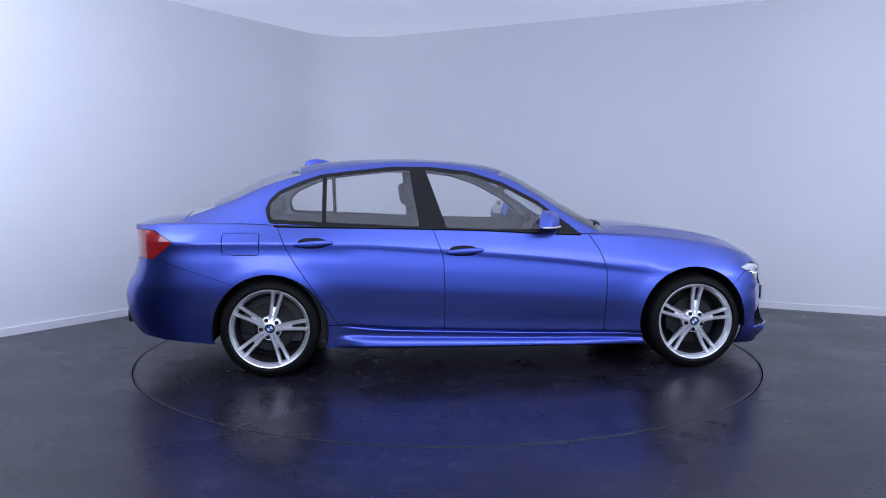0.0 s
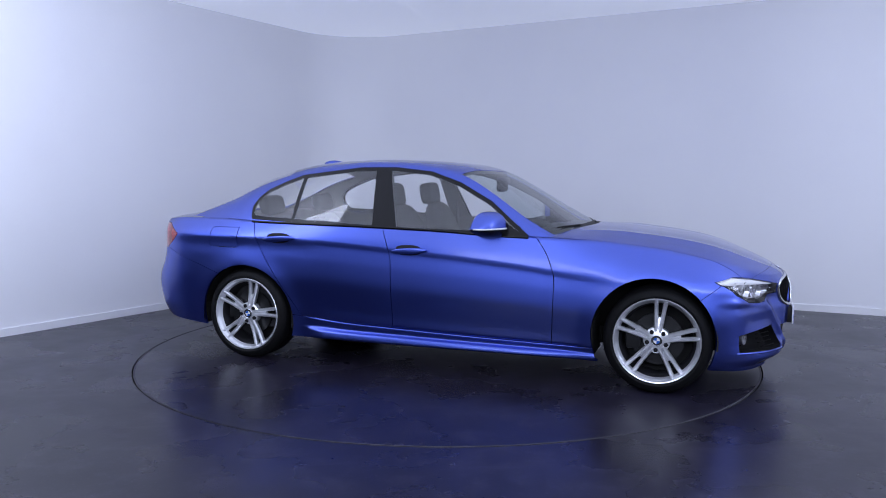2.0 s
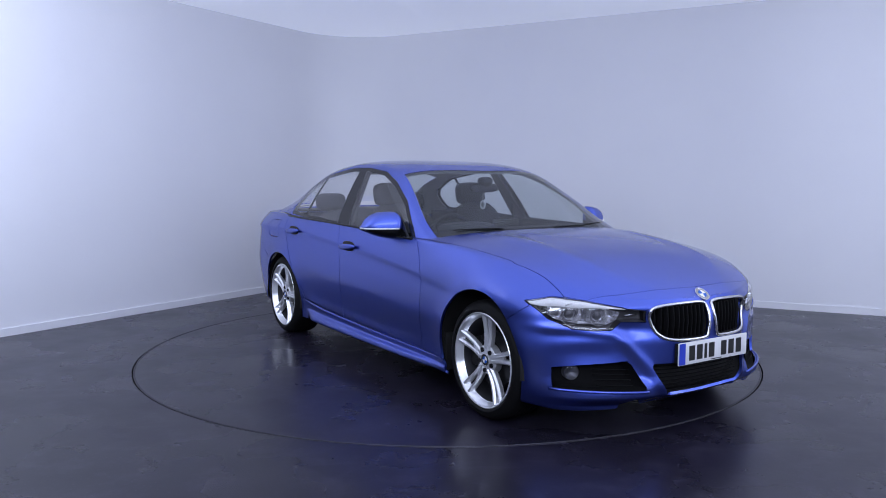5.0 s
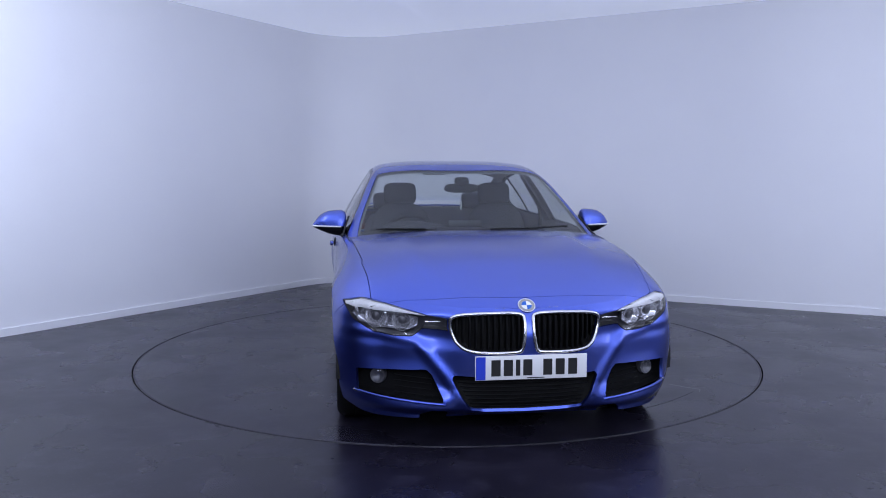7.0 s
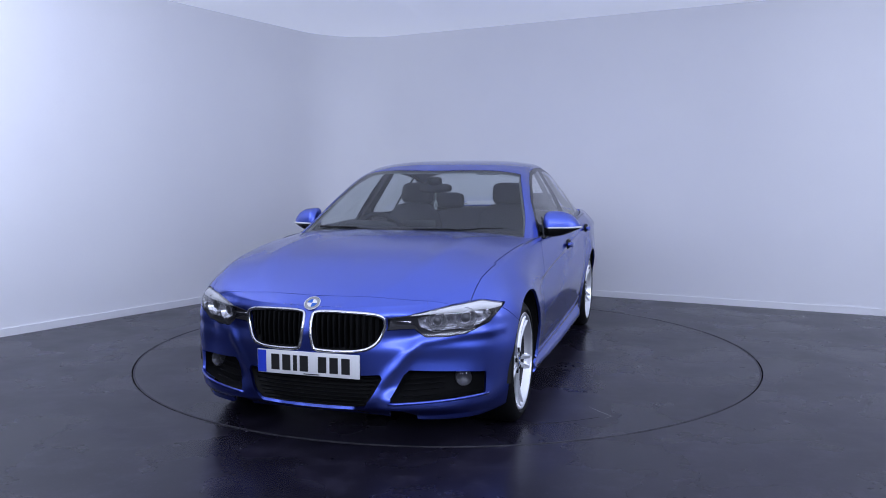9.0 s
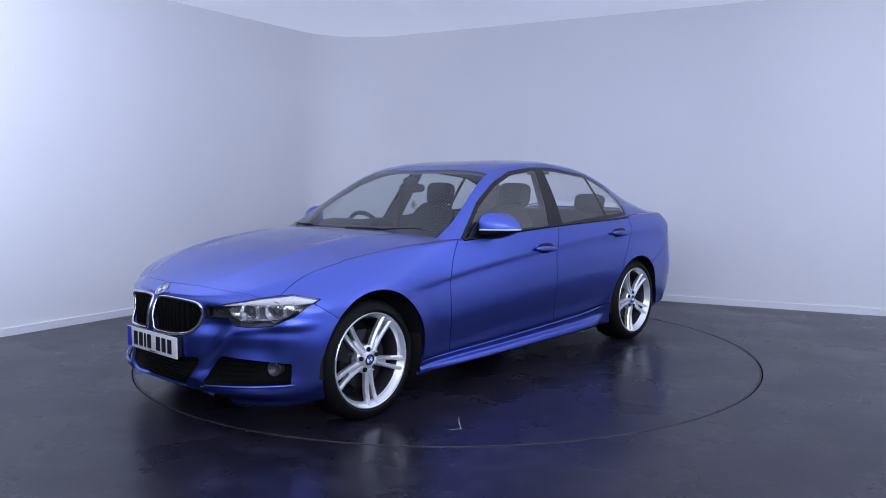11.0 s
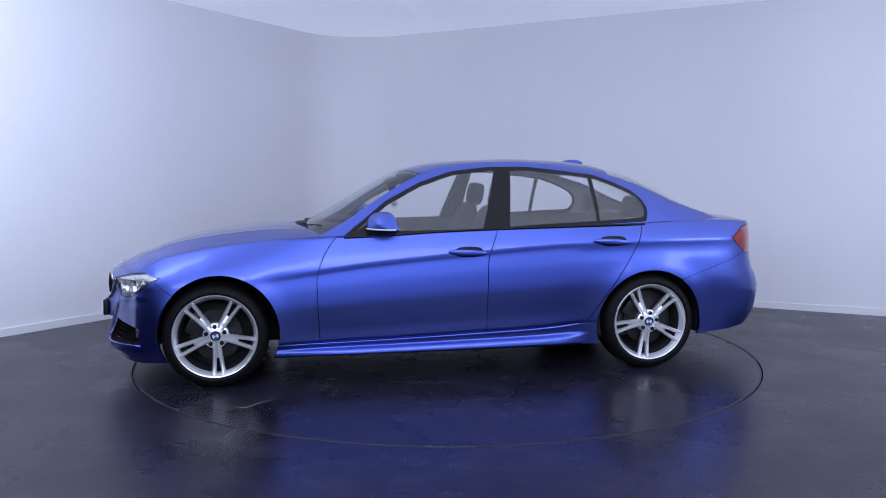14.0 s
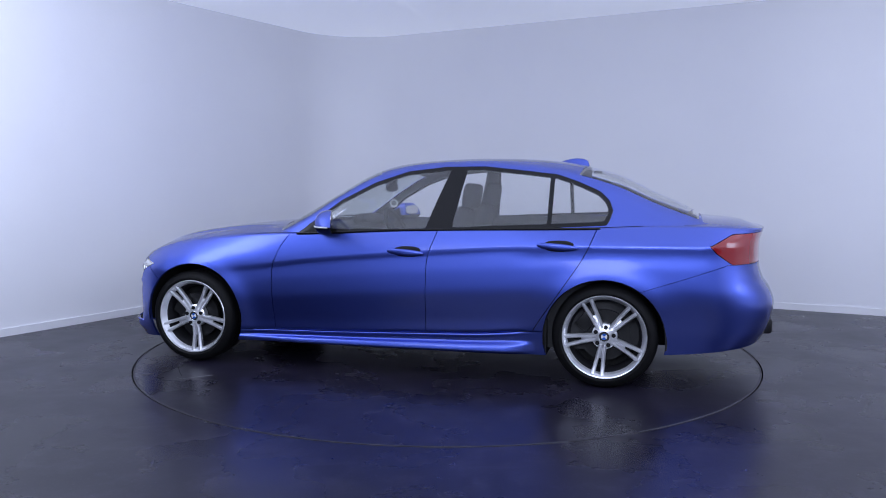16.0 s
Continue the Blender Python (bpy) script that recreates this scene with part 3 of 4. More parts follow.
TAIL = polygon([(-2.0, 0.874), (-2.13, 0.944), (-2.5, 0.952), (-2.5, 0.768), (-2.135, 0.764), (-2.045, 0.828)], side_view)
FUEL = polygon([(-1.675, 0.795), (-1.69, 0.80), (-1.69, 0.918), (-1.68, 0.93), (-1.47, 0.93), (-1.46, 0.92), (-1.46, 0.80), (-1.47, 0.79)], side_view)


def arch(xw):
    zw, r = (0.333, 0.358) if xw > 0 else (0.302, 0.366)
    return lambda x, y, z: np.hypot(x - xw, z - zw) - r


def bumper_front(x, y, z):
    """Negative below the seam between the bumper and wing."""
    return z - np.where(x > 1.8, 0.69 + (x - 1.8) * 0.1, 0.69 + (x - 1.8) * 0.75)


def bumper_rear(x, y, z):
    return z - np.where(x > -2.1, 0.655 + (-1.773 - x) * 0.33, 0.765)


def hood_side(x, y, z):
    return y - TOP_WIDE(x) * 0.978


def hood_low(x, y, z):
    """Positive above the upper edge of the headlamp."""
    return z - (0.632 + (y - 0.366) * 0.206)


def hood_front(x, y, z):
    return x - (2.062 - 0.345 * y * y)


def hood_rear(x, y, z):
    return x - (0.925 - 0.33 * y * y)


def boot_front(x, y, z):
    return x + 1.96 - 0.06 * y * y


def boot_side(x, y, z):
    return y - (0.665 + 0.02 * (x + 2.2))


def build_body(car):
    bm = lower_body()
    lid = lambda x, y, z: (z > Z_TOP(x) - 0.012) & (y < TOP_WIDE(x) * 0.992)
    door_box = (-1.5, 0.95)
    for fn in (limit(arch(1.38), (0.9, 1.9)), limit(arch(-1.40), (-1.9, -0.9)),
               limit(lambda x, y, z: x - DOOR_FRONT(z), door_box), limit(lambda x, y, z: x - DOOR_MIDDLE(z), door_box),
               limit(lambda x, y, z: x - DOOR_REAR(z), door_box),
               lambda x, y, z: np.where((x > 1.60) & (z < 0.75), bumper_front(x, y, z), 1.0),
               lambda x, y, z: np.where((x < -1.6) & (z < 0.9), bumper_rear(x, y, z), 1.0),
               limit(FUEL, (-1.75, -1.4)), limit(TAIL, (-2.6, -1.95)),
               lambda x, y, z: np.where((x > 1.62), HEADLAMP(x, y, z), 1.0),
               lambda x, y, z: np.where((x > 1.9), KIDNEY(x, y, z), 1.0),
               lambda x, y, z: np.where((x > 1.9), INTAKE(x, y, z), 1.0),
               lambda x, y, z: np.where((x > 1.7), FOG_RECESS(x, y, z), 1.0),
               lambda x, y, z: np.where((x > 1.7), FLAP_NOTCH(x, y, z), 1.0),
               lambda x, y, z: np.where((x > 0.6) & (lid(x, y, z) | (x > 1.5) & (z > 0.69)), hood_side(x, y, z), 1.0),
               lambda x, y, z: np.where((x > 1.7) & (y > 0.585) & (y < 0.78), hood_low(x, y, z), 1.0),
               lambda x, y, z: np.where((x > 1.6) & (z > 0.66), hood_front(x, y, z), -1.0),
               lambda x, y, z: np.where((x < 1.4) & (x > 0.6) & (z > Z_TOP(x) - 0.005), hood_rear(x, y, z), 1.0),
               lambda x, y, z: np.where((x < -1.8) & lid(x, y, z), boot_front(x, y, z), 1.0),
               lambda x, y, z: np.where((x < -1.85) & (z > 0.72), boot_side(x, y, z), 1.0)):
        slice_by(bm, fn)

    def name_of(x, y, z):
        one = lambda f: float(f(np.array([x]), np.array([y]), np.array([z]))[0])
        if 0.9 < x < 1.9 and one(arch(1.38)) < 0 or -1.9 < x < -0.9 and one(arch(-1.40)) < 0:
            return None
        is_lid = z > float(Z_TOP(x)) - 0.012 and y < float(TOP_WIDE(x)) * 0.992
        if x > 1.62 and one(HEADLAMP) < 0:
            return "headlamp"
        if x > 1.9 and one(KIDNEY) < 0:
            return None
        if x > 1.9 and one(INTAKE) < 0:
            return None
        if x > 1.7 and (one(FOG_RECESS) < 0 or one(FLAP_NOTCH) < 0):
            return None
        if x < -1.95 and one(TAIL) < 0:
            return "tail_lamp" if y > 0.40 else "boot_lid"
        if x > 1.5 and not is_lid and z > 0.66 and (y < 0.585 or one(hood_low) > 0) and one(hood_side) < 0 and one(hood_front) < 0:
            return "bonnet"
        if is_lid:
            if x > 0.55:
                if one(hood_rear) > 0 and one(hood_side) < 0 and one(hood_front) < 0:
                    return "bonnet"
                if one(hood_front) > 0 and x > 1.8:
                    return "front_bumper"
                if one(hood_rear) < 0:
                    return "front_wing" if y > 0.72 else ("cowl" if x > 0.72 - 0.33 * y * y else None)
                return "front_wing"
            if x < -1.85:
                if one(boot_front) < 0 and one(boot_side) < 0:
                    return "boot_lid"
                return "rear_quarter" if y > 0.6 or one(boot_front) < 0 else None
            return "shoulder" if y > float(BELT_Y(x)) - 0.010 and x > -1.3 else ("rear_quarter" if y > float(BELT_Y(x)) - 0.012 else None)
        if x > 1.6 and one(bumper_front) < 0:
            return "front_bumper"
        if x < -1.6 and one(bumper_rear) < 0:
            return "rear_bumper"
        if x < -2.1 and one(boot_side) < 0:
            return "boot_lid"
        if -1.4 < x < 1.35 and z < float(SILL_LINE(x)):
            return "side_skirt"
        if x > float(DOOR_FRONT(z)):
            return "front_wing"
        if x > float(DOOR_MIDDLE(z)):
            return "front_door"
        if x > float(DOOR_REAR(z)):
            return "rear_door"
        if -1.75 < x < -1.4 and one(FUEL) < 0:
            return "fuel_flap"
        return "rear_quarter"

    parts = regions(bm, name_of)
    found = {}
    for n in ("bonnet", "boot_lid", "front_bumper", "rear_bumper", "cowl"):
        found[n] = panel(n, parts[n], PLASTIC if n == "cowl" else PAINT, car, centre=True, gap=0.0006 if "bumper" in n else 0.0011)
    for s in (1, -1):
        for n in ("front_wing", "front_door", "rear_door", "rear_quarter", "side_skirt", "fuel_flap"):
            polys = parts[n]
            if n == "fuel_flap" and s == 1:
                continue
            if n == "rear_quarter" and s == 1:
                polys = polys + parts["fuel_flap"]
            if n == "front_door":
                polys = polys + [p for p in parts.get("shoulder", []) if np.mean([v.co.x for v in p]) > -0.36]
            if n == "rear_door":
                polys = polys + [p for p in parts.get("shoulder", []) if np.mean([v.co.x for v in p]) <= -0.36]
            found[n, s] = panel(n, polys, PAINT, car, s)
        lamp = panel("headlamp", parts["headlamp"], HOUSING, car, s, gap=0.002, depth=0.0, inset=0.055, label="clear headlamp with a dark housing and bright reflectors")
        panel("lens", parts["headlamp"], LENS, lamp, s, gap=0.003, depth=0.0)
        rim = panel("lamp_wall", parts["headlamp"], HOUSING, lamp, s, gap=0.0035, depth=0.06)
        shell = bmesh.new()
        shell.from_mesh(rim.data)
        flat = [f for f in shell.faces if all(len(e.link_faces) > 1 for e in f.edges)]
        bmesh.ops.delete(shell, geom=flat, context="FACES")
        shell.to_mesh(rim.data)
        shell.free()
        found["lamp", s] = lamp
        found["tail", s] = panel("tail_lamp", parts["tail_lamp"], RED, car, s, label="glossy red wedge-shaped tail lamp")
    bm.free()

    # greenhouse
    bm = upper_body()
    ws_side = lambda x, y, z: y - (RAIL_Y(x) - 0.034)
    ws_top = lambda x, y, z: x - (0.205 - 0.30 * y * y)
    rs_top = lambda x, y, z: x + 1.255 - 0.12 * y * y
    rs_bot = lambda x, y, z: x + 1.965 - 0.05 * y * y
    rs_side = lambda x, y, z: y - (RAIL_Y(x) - 0.030)
    high = lambda x, y, z: z > RAIL_Z(x) - 0.06
    pillar_f = lambda x, y, z: x + 0.265 + (z - 0.95) * 0.33
    pillar_b = lambda x, y, z: x + 0.445 + (z - 0.955) * 0.15
    bar_f = lambda x, y, z: x + 1.043
    bar_b = lambda x, y, z: x + 1.072
    inner = lambda x, y, z: DLO(x, y, z, -0.024)
    for fn in (lambda x, y, z: np.where(y > 0.5, DLO(x, y, z), 1.0), lambda x, y, z: np.where(y > 0.5, inner(x, y, z), 1.0),
               limit(pillar_f, (-0.6, 0)), limit(pillar_b, (-0.7, -0.2)), limit(bar_f, (-1.2, -0.9)), limit(bar_b, (-1.2, -0.9)),
               lambda x, y, z: np.where((x > -0.05) & high(x, y, z), ws_side(x, y, z), 1.0),
               lambda x, y, z: np.where((x > -0.2) & (x < 0.6) & (y < 0.7), ws_top(x, y, z), 1.0),
               lambda x, y, z: np.where((x < -1.1) & high(x, y, z), rs_side(x, y, z), 1.0),
               lambda x, y, z: np.where((x < -1.0) & (y < 0.62), rs_top(x, y, z), 1.0),
               lambda x, y, z: np.where((x < -1.8) & (y < 0.66), rs_bot(x, y, z), 1.0)):
        slice_by(bm, fn)

    def upper_name(x, y, z):
        one = lambda f: float(f(np.array([x]), np.array([y]), np.array([z]))[0])
        if x > 0.86 and z < float(HOOD(x)) - 0.02:
            return None
        if y > 0.5 and one(DLO) < 0:
            if one(inner) < 0:
                if one(pillar_f) > 0:
                    return "front_glass"
                if one(pillar_b) < 0 and one(bar_f) > 0:
                    return "rear_glass"
                if one(bar_b) < 0:
                    return "quarter_glass"
            if one(pillar_f) < 0 and one(pillar_b) > 0:
                return "pillar_trim"
            return "window_trim"
        if x > -0.05 and one(ws_top) > 0 and one(ws_side) < 0 and z > float(RAIL_Z(x)) - 0.06:
            return "windscreen"
        if x < -1.1 and one(rs_top) < 0 and one(rs_side) < 0 and one(rs_bot) > 0:
            return "rear_screen"
        if x < -1.965 and y < 0.62:
            return None
        return "roof"

    parts = regions(bm, upper_name)
    panel("headliner", parts["roof"], LINER, car, centre=True, gap=-0.004, depth=0.0, inset=0.022)
    found["roof"] = panel("roof", parts["roof"], PAINT, car, centre=True, depth=0.004)
    found["windscreen"] = panel("windscreen", parts["windscreen"], SCREEN, car, centre=True, depth=0.0)
    found["rear_screen"] = panel("rear_screen", parts["rear_screen"], GLASS, car, centre=True, depth=0.0)
    for s in (1, -1):
        panel("window", parts["front_glass"], GLASS, found["front_door", s], s, depth=0, gap=-0.003)
        panel("window", parts["rear_glass"], GLASS, found["rear_door", s], s, depth=0, gap=-0.003)
        panel("window", parts["quarter_glass"], GLASS, found["rear_door", s], s, depth=0, gap=-0.003)
        panel("window_surround", parts["window_trim"], TRIM, car, s, gap=0.0, depth=0.006)
        panel("pillar_trim", parts["pillar_trim"], TRIM, car, s, gap=0.001, depth=0.006)
    bm.free()
    return found


def build_wheel():
    """One wheel, its outer face towards +y, the hub at the origin."""
    w = new("wheel")
    R = 0.318
    tyre = lathe([(0.248, 0.016), (0.255, 0.027), (0.268, 0.034), (0.287, 0.030), (0.303, 0.018), (0.313, 0.004), (R, -0.012), (R, -0.05), (0.3145, -0.052), (0.3145, -0.058),
                  (R, -0.06), (R, -0.105), (0.3145, -0.107), (0.3145, -0.113), (R, -0.115), (R, -0.17), (0.31, -0.19), (0.28, -0.205), (0.24, -0.20)], 72)
    part("tyre", tyre, RUBBER, w, "black road tyre")
    rim = lathe([(0.253, 0.010), (0.255, 0.026), (0.251, 0.030), (0.245, 0.028), (0.241, 0.018), (0.234, 0.012), (0.229, -0.004), (0.224, -0.012)], 72)
    barrel = lathe([(0.224, -0.012), (0.216, -0.03), (0.205, -0.10), (0.215, -0.19), (0.24, -0.2)], 60)
    part("barrel", barrel, ALLOY_DARK, w)
    part("rim", rim, ALLOY, w, "silver alloy wheel rim")
    for k in range(5):
        a0 = 2 * math.pi * k / 5 + math.pi / 2
        for s in (-1, 1):
            # a spoke: a tapered bar that leans away from its twin
            bm = bmesh.new()
            rings = []
            for i in range(7):
                f = i / 6
                r = 0.052 + (0.238 - 0.052) * f
                off = s * (0.0125 + 0.013 * f + 0.003 * f * f)
                half = 0.0118 + 0.0006 * f
                face = 0.006 + 0.016 * f - 0.010 * math.sin(math.pi * f)
                ring = []
                for dx, dy in ((-1, -0.034), (-1, -0.011), (-0.42, 0), (0.42, 0), (1, -0.011), (1, -0.034)):
                    t = off + dx * half
                    ring.append(bm.verts.new((r * math.cos(a0) - t * math.sin(a0), face + dy, r * math.sin(a0) + t * math.cos(a0))))
                rings.append(ring)
            for A, B in zip(rings, rings[1:]):
                for q in range(6):
                    bm.faces.new((A[q], A[(q + 1) % 6], B[(q + 1) % 6], B[q]))
            bm.faces.new(rings[0])
            bm.faces.new(rings[-1])
            bmesh.ops.recalc_face_normals(bm, faces=bm.faces)
            sharpen(bm, 30)
            part("spoke", bm, ALLOY, w)
        # the web that fills the fork between the two bars near the hub
        web = prism([(0.05, -0.030), (0.085, -0.021), (0.125, -0.016), (0.140, -0.008), (0.140, 0.008), (0.125, 0.016), (0.085, 0.021), (0.05, 0.030)], "y", -0.034, -0.0125, 0.004)
        for v in web.verts:
            v.co.y += 0.012 - 0.010 * math.sin(math.pi * (v.co.x - 0.05) / 0.18)
        bmesh.ops.transform(web, matrix=pose(0, 0, 0, 0, -math.degrees(a0), 0), verts=web.verts)
        part("spoke_web", web, ALLOY, w)
        b = lathe([(0.0, 0.0), (0.0125, 0.0), (0.0125, 0.008), (0.0, 0.008)], 14)
        a1 = a0 + math.pi / 5
        bmesh.ops.translate(b, vec=(0.057 * math.cos(a1), 0.0, 0.057 * math.sin(a1)), verts=b.verts)
        part("wheel_bolt", b, PLASTIC, w)
    hub = lathe([(0.0, 0.004), (0.036, 0.004), (0.043, 0.001), (0.066, 0.0), (0.078, -0.009), (0.078, -0.05)], 40)
    part("hub", hub, ALLOY, w)
    roundel(w, 0.0325, pose(0, 0.0045, 0, -90, 0, 0), BLACK)
    disc = lathe([(0.06, -0.055), (0.155, -0.055), (0.155, -0.08), (0.06, -0.08)], 48)
    part("brake_disc", disc, STEEL, w)
    cal = prism([(0.09, -0.07), (0.175, -0.08), (0.185, 0), (0.175, 0.08), (0.09, 0.07)], "y", -0.095, -0.035, 0.008)
    part("brake_calliper", cal, STEEL, w)
    back = lathe([(0.0, -0.15), (0.213, -0.15)], 40)
    part("backplate", back, GAP, w)
    return w


def roundel(parent, r, m, band):
    """A round badge: a chrome ring with a dark band, and quartered in white and blue."""
    for name, mat, prof in (("badge", CHROME, [(0.0, 0.0), (r, 0.0), (r, 0.0035), (r * 0.95, 0.0045), (r * 0.90, 0.0035)]),):
        bm = lathe(prof, 40)
        bmesh.ops.transform(bm, matrix=m @ pose(0, 0, 0, 90), verts=bm.verts)
        b = part(name, bm, mat, parent, "round badge with blue and white quarters")
    bm = lathe([(0.0, 0.0030), (r * 0.90, 0.0030)], 40)
    bmesh.ops.transform(bm, matrix=m @ pose(0, 0, 0, 90), verts=bm.verts)
    part("badge_band", bm, band, b)
    for q in range(4):
        pts = [(0, 0)] + [(r * 0.58 * math.cos(math.pi / 2 * (q + k / 8)), r * 0.58 * math.sin(math.pi / 2 * (q + k / 8))) for k in range(9)]
        bm = prism(pts, "z", 0.003, 0.0042)
        bmesh.ops.transform(bm, matrix=m, verts=bm.verts)
        part("badge_quarter", bm, BADGE_BLUE if q % 2 else WHITE, b)
    return b


CAR = tagged(new("car"), "metallic blue four-door saloon car parked on the turntable", "car")
BODY = build_body(CAR)
WHEEL = build_wheel()
WHEEL.parent = CAR
HUB_Y = 0.835
WHEEL.matrix_basis = pose(1.405, HUB_Y, 0.318, 0, -32, 0)
copy_thing(WHEEL, pose(-1.405, HUB_Y + 0.01, 0.318, 0, -45, 0))
copy_thing(WHEEL, pose(1.405, -HUB_Y, 0.318, 0, -5, 180))
copy_thing(WHEEL, pose(-1.405, -HUB_Y - 0.01, 0.318, 0, -13, 180))


# ---------------------------------------------------------------- the car: fittings
FRONT_GRID = np.concatenate([sculpt_front(tub_point(*ring_stations(), t, False)) for t in np.linspace(0, 1, 60)]
                            + [sculpt_front(tub_point(*ring_stations(), t, True)) for t in np.linspace(0, 1, 30)])
FRONT_GRID = FRONT_GRID[FRONT_GRID[:, 0] > 1.55]


def front_x(y, z):
    """How far forward the nose is at (y, z)."""
    d = np.hypot(FRONT_GRID[:, 1] - abs(y), FRONT_GRID[:, 2] - z)
    i = np.argsort(d)[:14]
    w = np.exp(-(d[i] / (0.55 * d[i[-1]])) ** 2)
    return float((FRONT_GRID[i, 0] * w).sum() / w.sum())


def round_off(pts, times=2):
    """An outline with its corners cut off, again and again."""
    for _ in range(times):
        out = []
        for a, b in zip(pts, pts[1:] + pts[:1]):
            out += [tuple(0.75 * p + 0.25 * q for p, q in zip(a, b)), tuple(0.25 * p + 0.75 * q for p, q in zip(a, b))]
        pts = out
    return pts


def nose_sheet(outline, s, back, n=5):
    """A sheet that follows the nose, set back from it, over an outline of (y, z)."""
    c = np.mean(outline, axis=0)
    bm = bmesh.new()
    rings = []
    for k in range(n + 1):
        f = 1 - k / n
        pts = [(c[0] + (y - c[0]) * f, c[1] + (z - c[1]) * f) for y, z in outline]
        if k == n:
            rings.append([bm.verts.new((front_x(c[0], c[1]) - back, s * c[0], c[1]))])
        else:
            rings.append([bm.verts.new((front_x(y, z) - back, s * y, z)) for y, z in pts])
    m = len(outline)
    for A, B in zip(rings, rings[1:]):
        for i in range(m):
            j = (i + 1) % m
            bm.faces.new((A[i], A[j], B[j], B[i]) if len(B) > 1 else (A[i], A[j], B[0]))
    # the wall from the sheet out to the skin
    E = [bm.verts.new((front_x(y, z) - 0.004, s * y, z)) for y, z in outline]
    for i in range(m):
        j = (i + 1) % m
        bm.faces.new((E[i], E[j], rings[0][j], rings[0][i]))
    bmesh.ops.recalc_face_normals(bm, faces=bm.faces)
    return bm


def build_nose(car):
    bumper = BODY["front_bumper"]
    kid = [(0.020, 0.640), (0.035, 0.656), (0.10, 0.660), (0.26, 0.655), (0.335, 0.645), (0.352, 0.622), (0.342, 0.562), (0.312, 0.510), (0.255, 0.487), (0.06, 0.486), (0.030, 0.500)]
    wide = [(c + (p - c) * 1.02, d + (q - d) * 1.02) for p, q in kid for c, d in [(0.18, 0.575)]]
    for s in (1, -1):
        path = [(front_x(y, z) + 0.004, s * y, z) for y, z in round_off(wide, 2)]
        g = part("kidney_grille", tube(path, 0.0090, 8, True), CHROME, car, "chrome-framed kidney grille with black slats")
        part("grille_back", nose_sheet(wide, s, 0.060), GAP, g)
        for k in range(11):
            y = 0.045 + 0.0275 * k
            lo = 0.492 + max(0, (y - 0.26) * 0.9)
            x = front_x(y, 0.58)
            bm = prism([(x - 0.055, lo), (x - 0.014, lo), (x - 0.008, 0.58), (x - 0.016, 0.648), (x - 0.055, 0.648)], "y", s * y - 0.004, s * y + 0.004, 0.0015)
            part("slat", bm, MESH_BLACK, g)
    # badge on the nose above the grilles
    roundel(car, 0.041, Matrix.Translation((2.112, 0, 0.690)) @ pose(0, 0, 0, 0, 40, 0) @ pose(0, 0, 0, 0, 0, 90), LINER)
    # lower intake with its mesh
    inn = [(0.345, 0.372), (0.352, 0.355), (0.318, 0.285), (0.268, 0.211), (0.20, 0.191), (0.0, 0.183)]
    loop = inn + [(-y, z) for y, z in inn[::-1][1:]]
    g = part("lower_intake", nose_sheet(loop, 1, 0.07), GAP, bumper, "black mesh lower intake")
    for k in range(9):
        z = 0.203 + 0.019 * k
        half = 0.24 + (z - 0.2) * 0.55
        part("intake_bar", tube([(front_x(y, z) - 0.03, y, z) for y in np.linspace(-half, half, 13)], 0.0032, 5), MESH_BLACK, g)
    for s in (1, -1):
        rec = [(0.775, 0.365), (0.46, 0.388), (0.435, 0.370), (0.385, 0.262), (0.39, 0.246), (0.50, 0.246), (0.775, 0.262)]
        f = part("fog_recess", nose_sheet(rec, s, 0.085), MESH_BLACK, bumper, "black fog lamp recess")
        for k in range(4):
            z = 0.272 + 0.024 * k
            part("recess_bar", tube([(front_x(y, z + 0.01 * (y - 0.5)) - 0.028, s * y, z + 0.05 * (y - 0.5)) for y in np.linspace(0.43, 0.60, 6)], 0.003, 5), MESH_BLACK, f)
        x = front_x(0.672, 0.335)
        lamp = lathe([(0.0, -0.012), (0.018, -0.009), (0.030, 0.002), (0.036, 0.008), (0.039, 0.004), (0.039, -0.03)], 28)
        m = Matrix.Translation((x - 0.052, s * 0.672, 0.331)) @ pose(0, 0, 0, 0, 0, -90 + s * 22)
        bmesh.ops.transform(lamp, matrix=m, verts=lamp.verts)
        l = part("fog_lamp", lamp, HOUSING, bumper, "round clear fog lamp")
        lens = lathe([(0.0, 0.013), (0.022, 0.010), (0.036, 0.004)], 28)
        bmesh.ops.transform(lens, matrix=m, verts=lens.verts)
        part("lens", lens, LENS, l)
        # blade below the recess
        part("splitter", tube([(front_x(y, 0.238 + 0.05 * (y - 0.37)) - 0.001, s * y, 0.238 + 0.05 * (y - 0.37)) for y in np.linspace(0.375, 0.785, 14)], 0.008, 8), PAINT, bumper)
        # headlamp insides
        h = BODY["lamp", s]
        pan = [(0.76, 0.668), (0.79, 0.63), (0.755, 0.596), (0.66, 0.572), (0.54, 0.568), (0.495, 0.590), (0.49, 0.632), (0.60, 0.655)]
        part("reflector_panel", nose_sheet(pan, s, 0.046), SILVER, h, "silver moulded reflector")
        for y, z, r in ((0.680, 0.617, 0.049), (0.560, 0.607, 0.046)):
            x = front_x(y, z)
            b = lathe([(0.0, -0.030), (r * 0.45, -0.024), (r * 0.8, -0.006), (r, 0.012), (r * 1.08, 0.012), (r * 1.08, -0.02)], 28)
            bmesh.ops.transform(b, matrix=Matrix.Translation((x - 0.034, s * y, z)) @ pose(0, 0, 0, 0, 0, -90 + s * 24), verts=b.verts)
            part("reflector", b, BOWL, h, "bright round reflector bowl")
